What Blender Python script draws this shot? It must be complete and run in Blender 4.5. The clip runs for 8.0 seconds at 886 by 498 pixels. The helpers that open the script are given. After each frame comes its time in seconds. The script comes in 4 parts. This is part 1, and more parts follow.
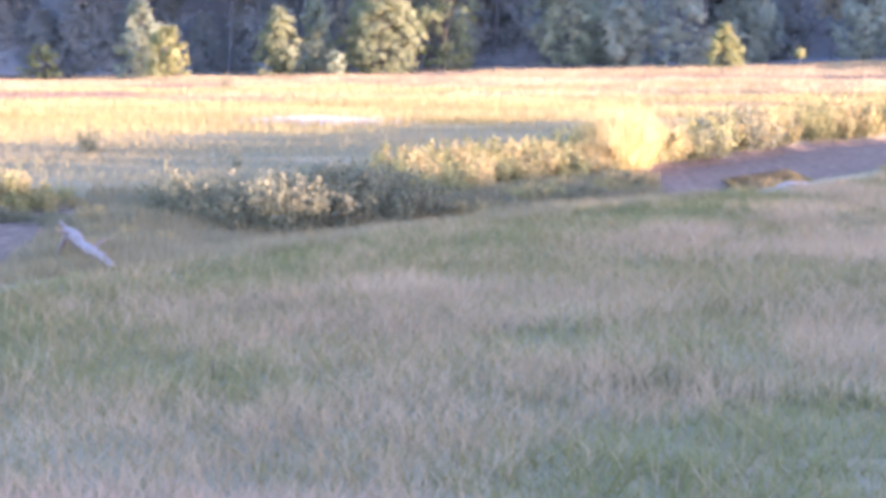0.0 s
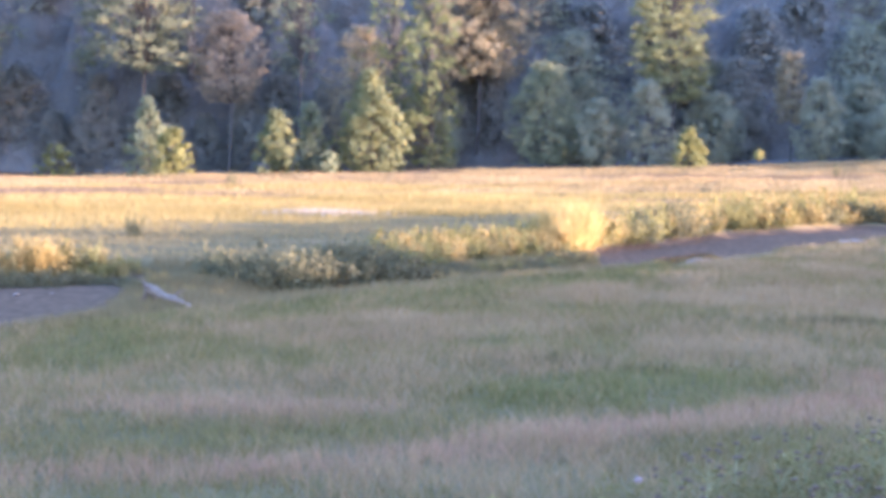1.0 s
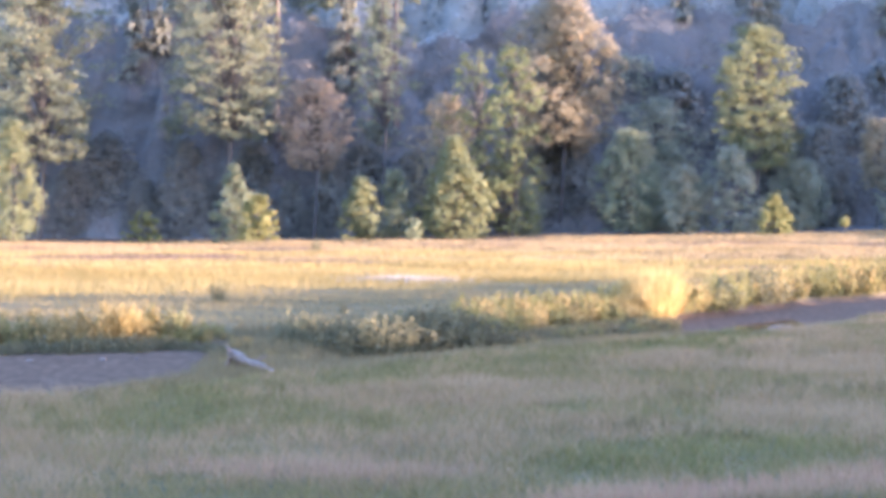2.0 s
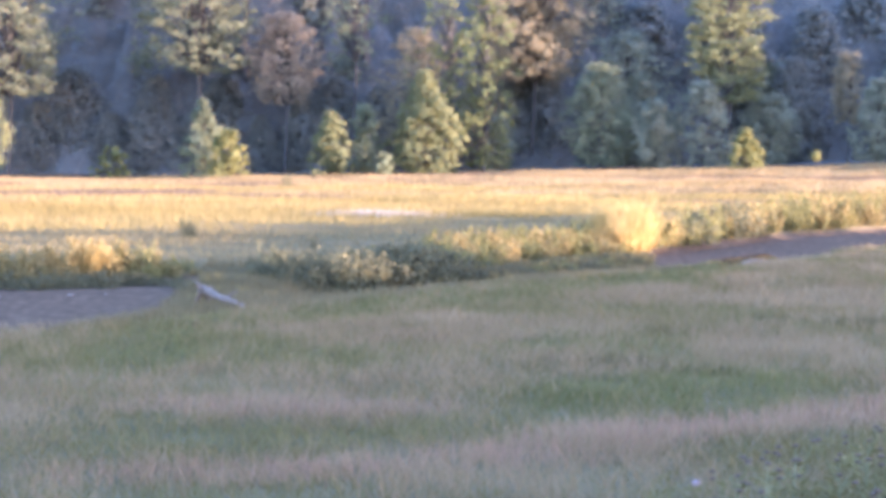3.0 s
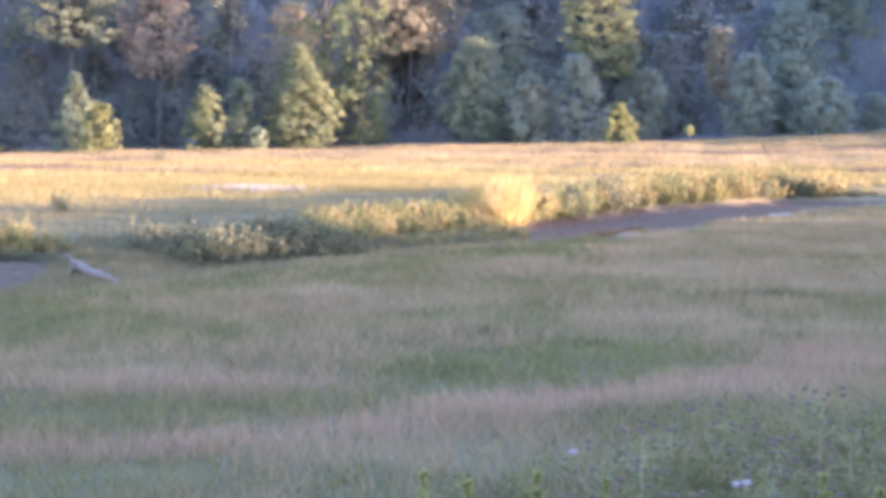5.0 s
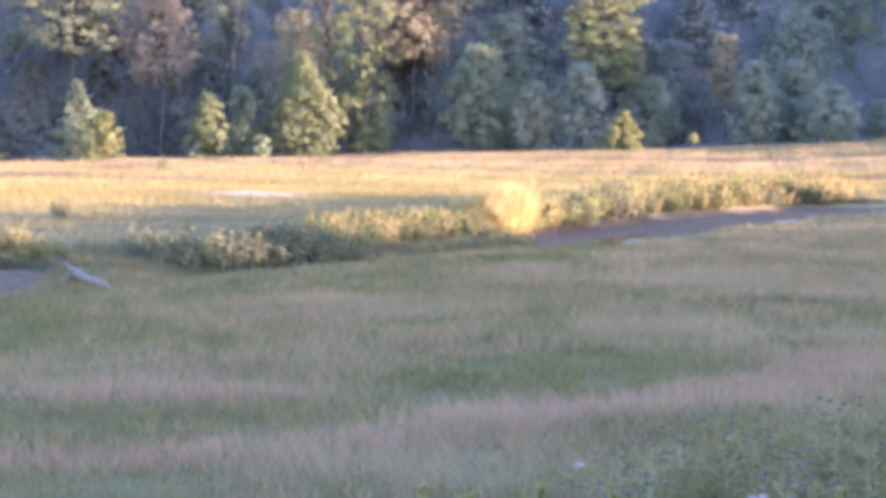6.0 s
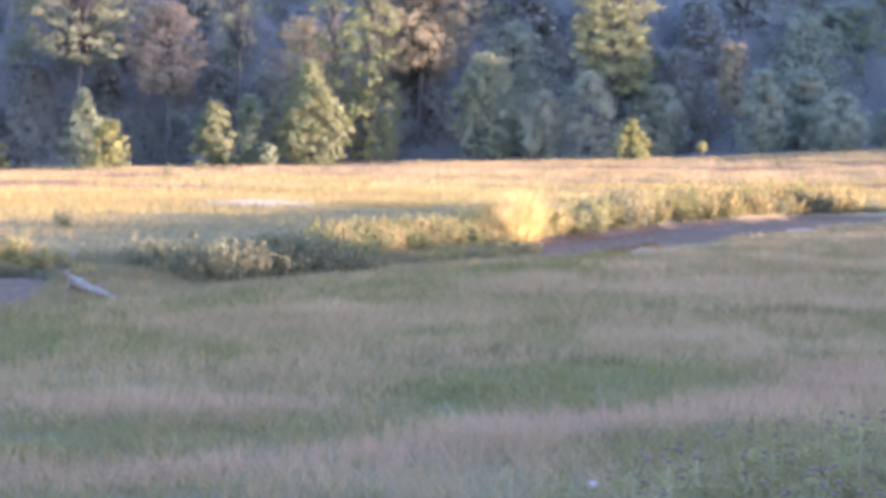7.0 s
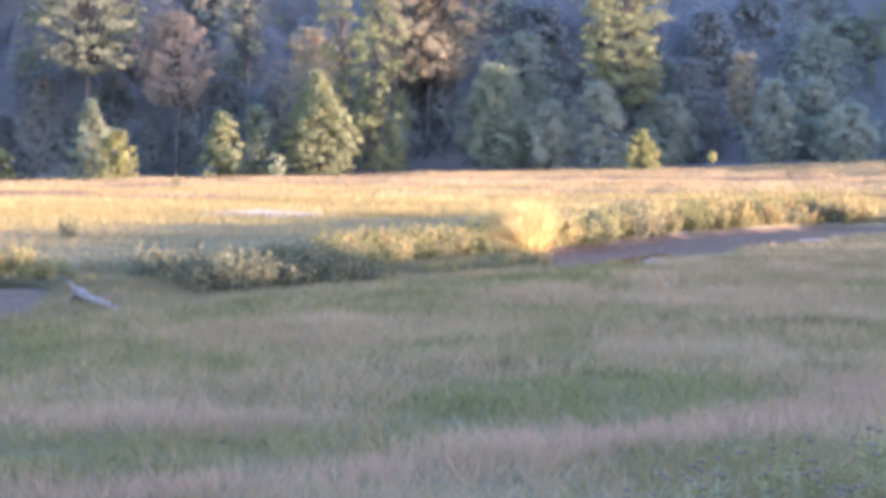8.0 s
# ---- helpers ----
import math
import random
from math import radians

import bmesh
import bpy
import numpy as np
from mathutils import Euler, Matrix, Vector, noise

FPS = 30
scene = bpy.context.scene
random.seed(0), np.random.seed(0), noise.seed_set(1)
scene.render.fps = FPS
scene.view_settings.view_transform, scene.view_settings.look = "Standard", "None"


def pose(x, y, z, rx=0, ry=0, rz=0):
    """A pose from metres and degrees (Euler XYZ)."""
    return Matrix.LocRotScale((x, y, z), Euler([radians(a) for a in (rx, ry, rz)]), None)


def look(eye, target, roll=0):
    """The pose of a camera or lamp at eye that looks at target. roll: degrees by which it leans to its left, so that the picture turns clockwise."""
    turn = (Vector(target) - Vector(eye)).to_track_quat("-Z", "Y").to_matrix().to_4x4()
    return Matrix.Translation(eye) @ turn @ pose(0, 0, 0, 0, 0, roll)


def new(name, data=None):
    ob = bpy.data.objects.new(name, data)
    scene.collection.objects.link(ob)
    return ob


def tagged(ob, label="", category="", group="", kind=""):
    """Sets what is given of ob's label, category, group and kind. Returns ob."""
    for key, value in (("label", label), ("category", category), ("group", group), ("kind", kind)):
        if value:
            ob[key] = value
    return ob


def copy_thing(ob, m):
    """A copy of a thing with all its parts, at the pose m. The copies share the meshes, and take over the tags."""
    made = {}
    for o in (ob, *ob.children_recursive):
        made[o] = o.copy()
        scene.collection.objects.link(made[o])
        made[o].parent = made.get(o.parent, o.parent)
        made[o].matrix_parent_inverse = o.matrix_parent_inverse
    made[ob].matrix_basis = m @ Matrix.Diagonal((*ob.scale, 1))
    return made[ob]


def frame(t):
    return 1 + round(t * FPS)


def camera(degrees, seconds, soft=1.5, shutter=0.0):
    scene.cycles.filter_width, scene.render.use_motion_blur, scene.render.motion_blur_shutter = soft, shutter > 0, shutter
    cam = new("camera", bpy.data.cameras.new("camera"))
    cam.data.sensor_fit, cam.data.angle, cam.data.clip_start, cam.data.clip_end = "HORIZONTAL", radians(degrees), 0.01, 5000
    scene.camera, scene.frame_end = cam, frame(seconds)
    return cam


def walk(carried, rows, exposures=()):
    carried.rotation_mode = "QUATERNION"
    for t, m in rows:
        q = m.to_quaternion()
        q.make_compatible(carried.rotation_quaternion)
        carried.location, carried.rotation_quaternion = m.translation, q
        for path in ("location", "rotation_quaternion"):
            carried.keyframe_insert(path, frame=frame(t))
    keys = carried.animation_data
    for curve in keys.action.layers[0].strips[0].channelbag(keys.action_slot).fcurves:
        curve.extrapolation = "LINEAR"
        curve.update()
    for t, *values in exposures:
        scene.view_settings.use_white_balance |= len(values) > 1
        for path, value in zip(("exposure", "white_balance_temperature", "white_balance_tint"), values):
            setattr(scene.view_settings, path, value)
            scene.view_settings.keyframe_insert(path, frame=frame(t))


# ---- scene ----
# ======== camera and its walk ========
cam = camera(25.14, 8.0, soft=4.3)
PATH = [
    (0.0, -0.180, 8.000, 2.300, 83.8400, -0.0600, 0.2100),
    (0.1, -0.143, 6.200, 2.325, 84.2000, 0.0479, -0.1489),
    (0.2, -0.100, 4.100, 2.353, 84.6500, 0.1738, -0.5611),
    (0.3, -0.067, 2.500, 2.375, 84.8300, 0.2698, -0.9322),
    (0.4, -0.038, 1.265, 2.394, 84.9600, 0.3537, -1.1585),
    (0.5, -0.012, 0.014, 2.411, 84.8538, 0.4287, -1.3269),
    (1.0, -0.059, -0.447, 2.490, 86.6656, 0.1998, -0.1745),
    (1.5, 0.016, -0.639, 2.458, 88.6335, 0.1718, 1.7569),
    (1.7, 0.025, -0.645, 2.474, 88.7956, 0.1511, 2.2912),
    (2.8, -0.060, -0.423, 2.491, 87.0673, 0.0556, 1.8604),
    (3.0, -0.046, -0.260, 2.458, 86.7179, 0.0935, 1.4190),
    (3.5, -0.066, -0.240, 2.467, 86.0509, 0.0669, 0.0175),
    (4.0, -0.049, -0.300, 2.483, 85.8472, 0.0656, -1.2832),
    (4.5, -0.056, -0.312, 2.462, 85.9069, 0.1050, -2.1793),
    (6.0, -0.009, 0.284, 2.365, 86.2634, 0.0907, -2.0561),
    (6.5, 0.009, 0.493, 2.338, 86.4007, 0.0729, -1.9465),
    (7.0, 0.011, 0.774, 2.328, 86.5240, 0.1005, -1.8483),
    (7.5, 0.025, 1.073, 2.295, 86.6856, 0.0907, -1.7209),
    (8.0, 0.031, 1.304, 2.278, 86.8432, 0.0679, -1.5912),
]


def carried_pose(x, y, z, tilt, lean, turn):
    """Tilt from straight down, lean about the line of sight and turn about the vertical, in degrees."""
    turned = Matrix.Rotation(radians(turn), 4, "Z") @ Matrix.Rotation(radians(tilt), 4, "X")
    return Matrix.Translation((x, y, z)) @ turned @ Matrix.Rotation(radians(lean), 4, "Z")


EXPOSURE, KELVIN, TINT = 4.46, 4850, 40
walk(cam, [(t, carried_pose(*row)) for t, *row in PATH],
     [(0.0, EXPOSURE + 0.41, KELVIN, TINT + 8), (0.5, EXPOSURE + 0.1, KELVIN, TINT), (1.0, EXPOSURE, KELVIN, TINT), (8.0, EXPOSURE, KELVIN, TINT)])

# ======== sky and the low evening sun ========
SUN_TO = Vector((-0.978, 0.208, -0.0507)).normalized()     # the way the light travels
world = bpy.data.worlds.new("evening_sky")
scene.world = world
world.use_nodes = True
wn = world.node_tree.nodes
sky = wn.new("ShaderNodeTexSky")
sky.sky_type = "NISHITA"
sky.sun_disc = False
sky.sun_elevation = radians(2.9)
sky.sun_rotation = radians(102)
sky.air_density, sky.dust_density, sky.ozone_density = 1.0, 1.0, 1.5
wn["Background"].inputs["Strength"].default_value = 0.15
world.node_tree.links.new(sky.outputs["Color"], wn["Background"].inputs["Color"])
sun_data = bpy.data.lights.new("sun", "SUN")
sun_data.energy, sun_data.angle, sun_data.color = 2.0, radians(0.6), (1.0, 0.72, 0.38)
sun = new("sun", sun_data)
sun.matrix_world = look((60, -20, 60), Vector((60, -20, 60)) + SUN_TO)

# ======== materials ========


def base_material(name):
    m = bpy.data.materials.new(name)
    m.use_nodes = True
    nt = m.node_tree
    nt.nodes.clear()
    return m, nt, nt.nodes.new("ShaderNodeOutputMaterial")


def ramp(nt, fac, stops):
    r = nt.nodes.new("ShaderNodeValToRGB")
    el = r.color_ramp.elements
    while len(el) < len(stops):
        el.new(0.5)
    for e, (p, c) in zip(el, stops):
        e.position, e.color = p, (*c, 1)
    nt.links.new(fac, r.inputs["Fac"])
    return r.outputs["Color"]


def position_noise(nt, scale, detail=3.0, seed=0.0):
    g = nt.nodes.new("ShaderNodeNewGeometry")
    mp = nt.nodes.new("ShaderNodeMapping")
    mp.inputs["Scale"].default_value = scale
    mp.inputs["Location"].default_value = (seed, seed * 1.7, seed * 0.3)
    n = nt.nodes.new("ShaderNodeTexNoise")
    n.inputs["Scale"].default_value = 1.0
    n.inputs["Detail"].default_value = detail
    nt.links.new(g.outputs["Position"], mp.inputs["Vector"])
    nt.links.new(mp.outputs["Vector"], n.inputs["Vector"])
    return n.outputs["Fac"], g


def mix(nt, fac, a, b, kind="MIX"):
    m = nt.nodes.new("ShaderNodeMix")
    m.data_type, m.blend_type = "RGBA", kind
    for key, v in ((0, fac), (6, a), (7, b)):
        if isinstance(v, bpy.types.NodeSocket):
            nt.links.new(v, m.inputs[key])
        else:
            m.inputs[key].default_value = v
    return m.outputs[2]


def math_node(nt, op, a, b):
    m = nt.nodes.new("ShaderNodeMath")
    m.operation = op
    m.use_clamp = True
    for k, v in enumerate((a, b)):
        if isinstance(v, bpy.types.NodeSocket):
            nt.links.new(v, m.inputs[k])
        else:
            m.inputs[k].default_value = v
    return m.outputs[0]


def foliage(name, dark, mid, light, through_light=0.35, patch=(0.6, 0.6, 0.6), seed=0.0, rough=0.6, each=0.3):
    """Leaves or blades: each one its own tone, drifting over patches, a part of the light passing through."""
    m, nt, out = base_material(name)
    fac, geo = position_noise(nt, patch, 3.0, seed)
    both = math_node(nt, "ADD", math_node(nt, "MULTIPLY", fac, 1.07 - each),
                     math_node(nt, "MULTIPLY", geo.outputs["Random Per Island"], each))
    col = ramp(nt, both, [(0.25, dark), (0.52, mid), (0.8, light)])
    d = nt.nodes.new("ShaderNodeBsdfPrincipled")
    d.inputs["Roughness"].default_value = rough
    d.inputs["Specular IOR Level"].default_value = 0.08
    tr = nt.nodes.new("ShaderNodeBsdfTranslucent")
    nt.links.new(col, d.inputs["Base Color"])
    nt.links.new(col, tr.inputs["Color"])
    ms = nt.nodes.new("ShaderNodeMixShader")
    ms.inputs[0].default_value = through_light
    nt.links.new(d.outputs[0], ms.inputs[1])
    nt.links.new(tr.outputs[0], ms.inputs[2])
    nt.links.new(ms.outputs[0], out.inputs["Surface"])
    return m


def solid(name, dark, light, scale=(4, 4, 4), rough=0.85, bump=0.4, seed=0.0):
    m, nt, out = base_material(name)
    big, _ = position_noise(nt, scale, 6.0, seed)
    fine, _ = position_noise(nt, tuple(9 * s for s in scale), 4.0, seed + 5)
    d = nt.nodes.new("ShaderNodeBsdfPrincipled")
    d.inputs["Roughness"].default_value = rough
    d.inputs["Specular IOR Level"].default_value = 0.15
    col = ramp(nt, math_node(nt, "ADD", math_node(nt, "MULTIPLY", big, 0.65), math_node(nt, "MULTIPLY", fine, 0.35)),
               [(0.35, dark), (0.65, light)])
    nt.links.new(col, d.inputs["Base Color"])
    b = nt.nodes.new("ShaderNodeBump")
    b.inputs["Strength"].default_value = bump
    b.inputs["Distance"].default_value = 0.03
    nt.links.new(fine, b.inputs["Height"])
    nt.links.new(b.outputs["Normal"], d.inputs["Normal"])
    nt.links.new(d.outputs[0], out.inputs["Surface"])
    return m


def ground_material():
    """Thatch and soil of the meadow, bare mud below the banks, needle litter under the wood."""
    m, nt, out = base_material("meadow_soil")
    big, geo = position_noise(nt, (0.12, 0.35, 0.4), 5.0)
    fine, _ = position_noise(nt, (6, 6, 6), 6.0, 3.0)
    sep = nt.nodes.new("ShaderNodeSeparateXYZ")
    nt.links.new(geo.outputs["Position"], sep.inputs[0])
    green = ramp(nt, big, [(0.3, (0.1, 0.092, 0.046)), (0.55, (0.145, 0.124, 0.066)), (0.75, (0.21, 0.168, 0.092))])
    straw = ramp(nt, big, [(0.3, (0.17, 0.13, 0.06)), (0.6, (0.27, 0.2, 0.095)), (0.8, (0.34, 0.25, 0.15))])
    # green soil reaches out to the shadow band's far edge
    far = nt.nodes.new("ShaderNodeMapRange")
    far.inputs[1].default_value, far.inputs[2].default_value = 50, 60
    nt.links.new(sep.outputs[1], far.inputs[0])
    col = mix(nt, far.outputs[0], green, straw)
    wood = nt.nodes.new("ShaderNodeMapRange")
    wood.inputs[1].default_value, wood.inputs[2].default_value = 123, 128
    nt.links.new(sep.outputs[1], wood.inputs[0])
    # litter lifted to the tone of the hazed canopy
    litter = ramp(nt, fine, [(0.3, (0.13, 0.125, 0.115)), (0.7, (0.17, 0.163, 0.148))])
    col = mix(nt, wood.outputs[0], col, litter)
    mud = ramp(nt, fine, [(0.3, (0.08, 0.058, 0.038)), (0.55, (0.118, 0.086, 0.056)), (0.75, (0.165, 0.12, 0.08))])
    low = nt.nodes.new("ShaderNodeMapRange")
    low.inputs[1].default_value, low.inputs[2].default_value = -0.06, -0.14
    nt.links.new(sep.outputs[2], low.inputs[0])
    # grass has grown over the dry middle reach of the bed
    grown = []
    for lo, hi in ((-5.4, -4.9), (2.0, 3.0)):
        m_x = nt.nodes.new("ShaderNodeMapRange")
        m_x.inputs[1].default_value, m_x.inputs[2].default_value = lo, hi
        nt.links.new(sep.outputs[0], m_x.inputs[0])
        grown.append(m_x.outputs[0])
    bare = math_node(nt, "SUBTRACT", 1.0, math_node(nt, "SUBTRACT", grown[0], grown[1]))
    col = mix(nt, math_node(nt, "MULTIPLY", low.outputs[0], bare), col, mud)
    d = nt.nodes.new("ShaderNodeBsdfPrincipled")
    d.inputs["Roughness"].default_value = 0.9
    d.inputs["Specular IOR Level"].default_value = 0.0
    nt.links.new(col, d.inputs["Base Color"])
    b = nt.nodes.new("ShaderNodeBump")
    b.inputs["Strength"].default_value = 0.25
    b.inputs["Distance"].default_value = 0.05
    nt.links.new(fine, b.inputs["Height"])
    nt.links.new(b.outputs["Normal"], d.inputs["Normal"])
    nt.links.new(d.outputs[0], out.inputs["Surface"])
    return m


def water_material():
    m, nt, out = base_material("creek_water")
    d = nt.nodes.new("ShaderNodeBsdfPrincipled")
    d.inputs["Base Color"].default_value = (0.03, 0.028, 0.022, 1)
    d.inputs["Roughness"].default_value = 0.06
    d.inputs["IOR"].default_value = 1.33
    n, _ = position_noise(nt, (3, 3, 3), 3.0)
    b = nt.nodes.new("ShaderNodeBump")
    b.inputs["Strength"].default_value = 0.03
    b.inputs["Distance"].default_value = 0.02
    nt.links.new(n, b.inputs["Height"])
    nt.links.new(b.outputs["Normal"], d.inputs["Normal"])
    nt.links.new(d.outputs[0], out.inputs["Surface"])
    return m


MAT_GROUND = ground_material()
MAT_WATER = water_material()
MAT_BARK = solid("bark", (0.055, 0.046, 0.038), (0.13, 0.11, 0.09), (3, 3, 0.8))
# shade put into bark colour, for trunks the sun would light
MAT_BARK_SHADED = solid("shaded_bark", (0.065, 0.06, 0.055), (0.1, 0.092, 0.082), (3, 3, 0.8))
MAT_BARK_PINE = solid("pine_bark", (0.1, 0.078, 0.066), (0.17, 0.135, 0.115), (3, 3, 0.8))
MAT_WOOD = solid("bleached_driftwood", (0.13, 0.095, 0.07), (0.205, 0.155, 0.115), (2, 9, 9))
MAT_STONE = solid("pale_stone", (0.17, 0.14, 0.112), (0.28, 0.235, 0.195), (6, 6, 6))
# tree leaf tones are lifted, in place of the haze over the wood
MAT_OLIVE = foliage("olive_leaves", (0.225, 0.23, 0.112), (0.25, 0.255, 0.122), (0.275, 0.278, 0.132), 0.55, seed=1, each=0.12)
MAT_BRIGHT = foliage("bright_green_leaves", (0.21, 0.225, 0.1), (0.238, 0.25, 0.109), (0.265, 0.276, 0.118), 0.55, seed=28, each=0.12)
MAT_LIME = foliage("lime_leaves", (0.19, 0.188, 0.07), (0.245, 0.238, 0.088), (0.3, 0.285, 0.11), 0.5, seed=2, each=0.15)
MAT_GREEN = foliage("green_leaves", (0.225, 0.245, 0.15), (0.25, 0.27, 0.163), (0.275, 0.293, 0.175), 0.55, seed=3, each=0.12)
MAT_RUSSET = foliage("russet_leaves", (0.33, 0.27, 0.19), (0.37, 0.305, 0.213), (0.41, 0.34, 0.237), 0.55, seed=4, each=0.12)
MAT_GOLD = foliage("gold_brown_leaves", (0.3, 0.258, 0.163), (0.335, 0.288, 0.18), (0.37, 0.318, 0.197), 0.55, seed=5, each=0.12)
MAT_FIR = foliage("fir_needles", (0.215, 0.222, 0.132), (0.238, 0.243, 0.142), (0.26, 0.264, 0.152), 0.55, seed=6, each=0.12)
MAT_HAZEFIR = foliage("hazed_fir_needles", (0.265, 0.265, 0.205), (0.285, 0.285, 0.22), (0.305, 0.305, 0.235), 0.55, seed=7, each=0.1)
MAT_HILL = foliage("hazed_hill_canopy", (0.285, 0.28, 0.245), (0.312, 0.306, 0.266), (0.34, 0.333, 0.288), 0.3, (0.35, 0.35, 0.35), seed=20, rough=0.95, each=0.1)
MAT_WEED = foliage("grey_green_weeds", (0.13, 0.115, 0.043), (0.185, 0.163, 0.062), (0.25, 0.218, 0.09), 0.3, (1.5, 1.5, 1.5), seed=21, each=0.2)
# the wood's shade is put into these darker bough tones
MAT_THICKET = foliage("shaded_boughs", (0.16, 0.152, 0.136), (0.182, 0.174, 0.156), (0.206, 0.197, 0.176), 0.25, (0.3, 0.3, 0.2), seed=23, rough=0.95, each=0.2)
# leaf tone darkened for the shade below the firs
MAT_UNDER = foliage("shade_toned_leaves", (0.225, 0.222, 0.188), (0.245, 0.242, 0.204), (0.265, 0.262, 0.22), 0.5, (0.4, 0.4, 0.4), seed=29, rough=0.9, each=0.1)
MAT_DIM = foliage("hazed_grey_green_leaves", (0.29, 0.298, 0.208), (0.31, 0.318, 0.22), (0.33, 0.337, 0.232), 0.55, seed=8, each=0.1)
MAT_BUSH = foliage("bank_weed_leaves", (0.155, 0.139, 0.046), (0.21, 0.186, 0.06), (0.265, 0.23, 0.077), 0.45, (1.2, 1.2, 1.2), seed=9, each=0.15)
MAT_BUSH_DRY = foliage("dry_weed_leaves", (0.215, 0.163, 0.06), (0.29, 0.218, 0.08), (0.36, 0.272, 0.105), 0.45, (1.2, 1.2, 1.2), seed=10, each=0.15)
MAT_REED = foliage("golden_reed", (0.229, 0.168, 0.055), (0.405, 0.3, 0.101), (0.547, 0.423, 0.185), 0.45, (1.5, 1.5, 1.5), seed=11)
MAT_GRASS = foliage("green_grass", (0.118, 0.098, 0.029), (0.186, 0.15, 0.05), (0.272, 0.21, 0.086), 0.35, (0.35, 0.8, 0.5), seed=12, each=0.18)
MAT_LUSH = foliage("lush_grass", (0.105, 0.104, 0.03), (0.15, 0.143, 0.044), (0.205, 0.187, 0.068), 0.35, (0.35, 0.8, 0.5), seed=27, each=0.18)
MAT_SEED = foliage("seed_grass", (0.215, 0.148, 0.07), (0.302, 0.213, 0.107), (0.385, 0.282, 0.15), 0.35, (0.4, 0.9, 0.5), seed=13, each=0.18)
MAT_STRAW = foliage("straw_grass", (0.168, 0.122, 0.038), (0.277, 0.210, 0.071), (0.370, 0.286, 0.118), 0.4, (0.09, 0.3, 0.5), seed=14, each=0.22)
MAT_PINK = foliage("pinkish_straw_grass", (0.202, 0.139, 0.059), (0.298, 0.218, 0.101), (0.395, 0.298, 0.160), 0.4, (0.09, 0.35, 0.5), seed=22, each=0.22)
MAT_STREAK = foliage("shade_streak_grass", (0.1, 0.068, 0.048), (0.16, 0.11, 0.078), (0.23, 0.165, 0.115), 0.35, (0.2, 0.5, 0.5), seed=15, each=0.2)
# green grass darkened in colour for the shadow behind the bank
MAT_SHADEGRASS = foliage("shade_toned_grass", (0.138, 0.112, 0.05), (0.186, 0.149, 0.069), (0.245, 0.195, 0.095), 0.35, (0.2, 0.6, 0.5), seed=19, each=0.15)
MAT_PALE = foliage("bleached_grass", (0.28, 0.245, 0.19), (0.36, 0.32, 0.26), (0.44, 0.395, 0.325), 0.3, (0.6, 0.9, 0.5), seed=16)
MAT_STEM = solid("weed_stem", (0.14, 0.15, 0.07), (0.26, 0.25, 0.13), (5, 5, 2))
MAT_THISTLE_LEAF = foliage("thistle_leaf", (0.125, 0.113, 0.04), (0.18, 0.16, 0.06), (0.24, 0.21, 0.088), 0.25, (3, 3, 3), seed=17)
MAT_SEDGE = foliage("sedge_blades", (0.06, 0.058, 0.024), (0.085, 0.08, 0.032), (0.115, 0.105, 0.045), 0.3, (1, 1, 1), seed=26)
MAT_SPIKE = foliage("pale_green_spike", (0.17, 0.162, 0.05), (0.23, 0.215, 0.068), (0.29, 0.265, 0.09), 0.4, (2, 2, 2), seed=18, each=0.2)
MAT_BUD = solid("thistle_bud", (0.085, 0.062, 0.04), (0.145, 0.108, 0.075), (20, 20, 20))
MAT_BLOOM = solid("thistle_bloom", (0.2, 0.15, 0.14), (0.34, 0.27, 0.245), (30, 30, 30))
MAT_SEEDHEAD = foliage("pink_seed_heads", (0.27, 0.155, 0.092), (0.37, 0.222, 0.138), (0.46, 0.295, 0.19), 0.35, (0.4, 0.9, 0.5), seed=24, each=0.2)
# dark green leaves, deepened in colour for the bank's shade
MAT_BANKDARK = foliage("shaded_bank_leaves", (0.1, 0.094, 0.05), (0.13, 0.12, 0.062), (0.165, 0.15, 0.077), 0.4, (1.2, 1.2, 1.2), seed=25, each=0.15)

# ======== mesh tools ========
rng = np.random.default_rng(7)


def raw_mesh(name, verts, faces, material):
    """A mesh from arrays of corners and of equal-sided faces."""
    faces = np.ascontiguousarray(faces, dtype=np.int32)
    me = bpy.data.meshes.new(name)
    me.vertices.add(len(verts))
    me.vertices.foreach_set("co", np.ascontiguousarray(verts, dtype=np.float32).ravel())
    me.loops.add(faces.size)
    me.loops.foreach_set("vertex_index", faces.ravel())
    me.polygons.add(len(faces))
    me.polygons.foreach_set("loop_start", np.arange(len(faces), dtype=np.int32) * faces.shape[1])
    me.update(calc_edges=True)
    me.materials.append(material)
    return me


def thing(name, place, label, category, group="", kind=""):
    ob = new(name)
    ob.location = place
    ob.empty_display_size = 0.1
    return tagged(ob, label, category, group, kind)


def part(name, me, parent, label="", smooth=False):
    ob = new(name, me)
    ob.parent = parent
    if smooth:
        me.polygons.foreach_set("use_smooth", np.ones(len(me.polygons), dtype=bool))
    return tagged(ob, label)


def join(pieces):
    """Joins (corners, faces) pairs into one pair."""
    vs, fs, k = [], [], 0
    for v, f in pieces:
        vs.append(v)
        fs.append(np.asarray(f) + k)
        k += len(v)
    return np.concatenate(vs), np.concatenate(fs)


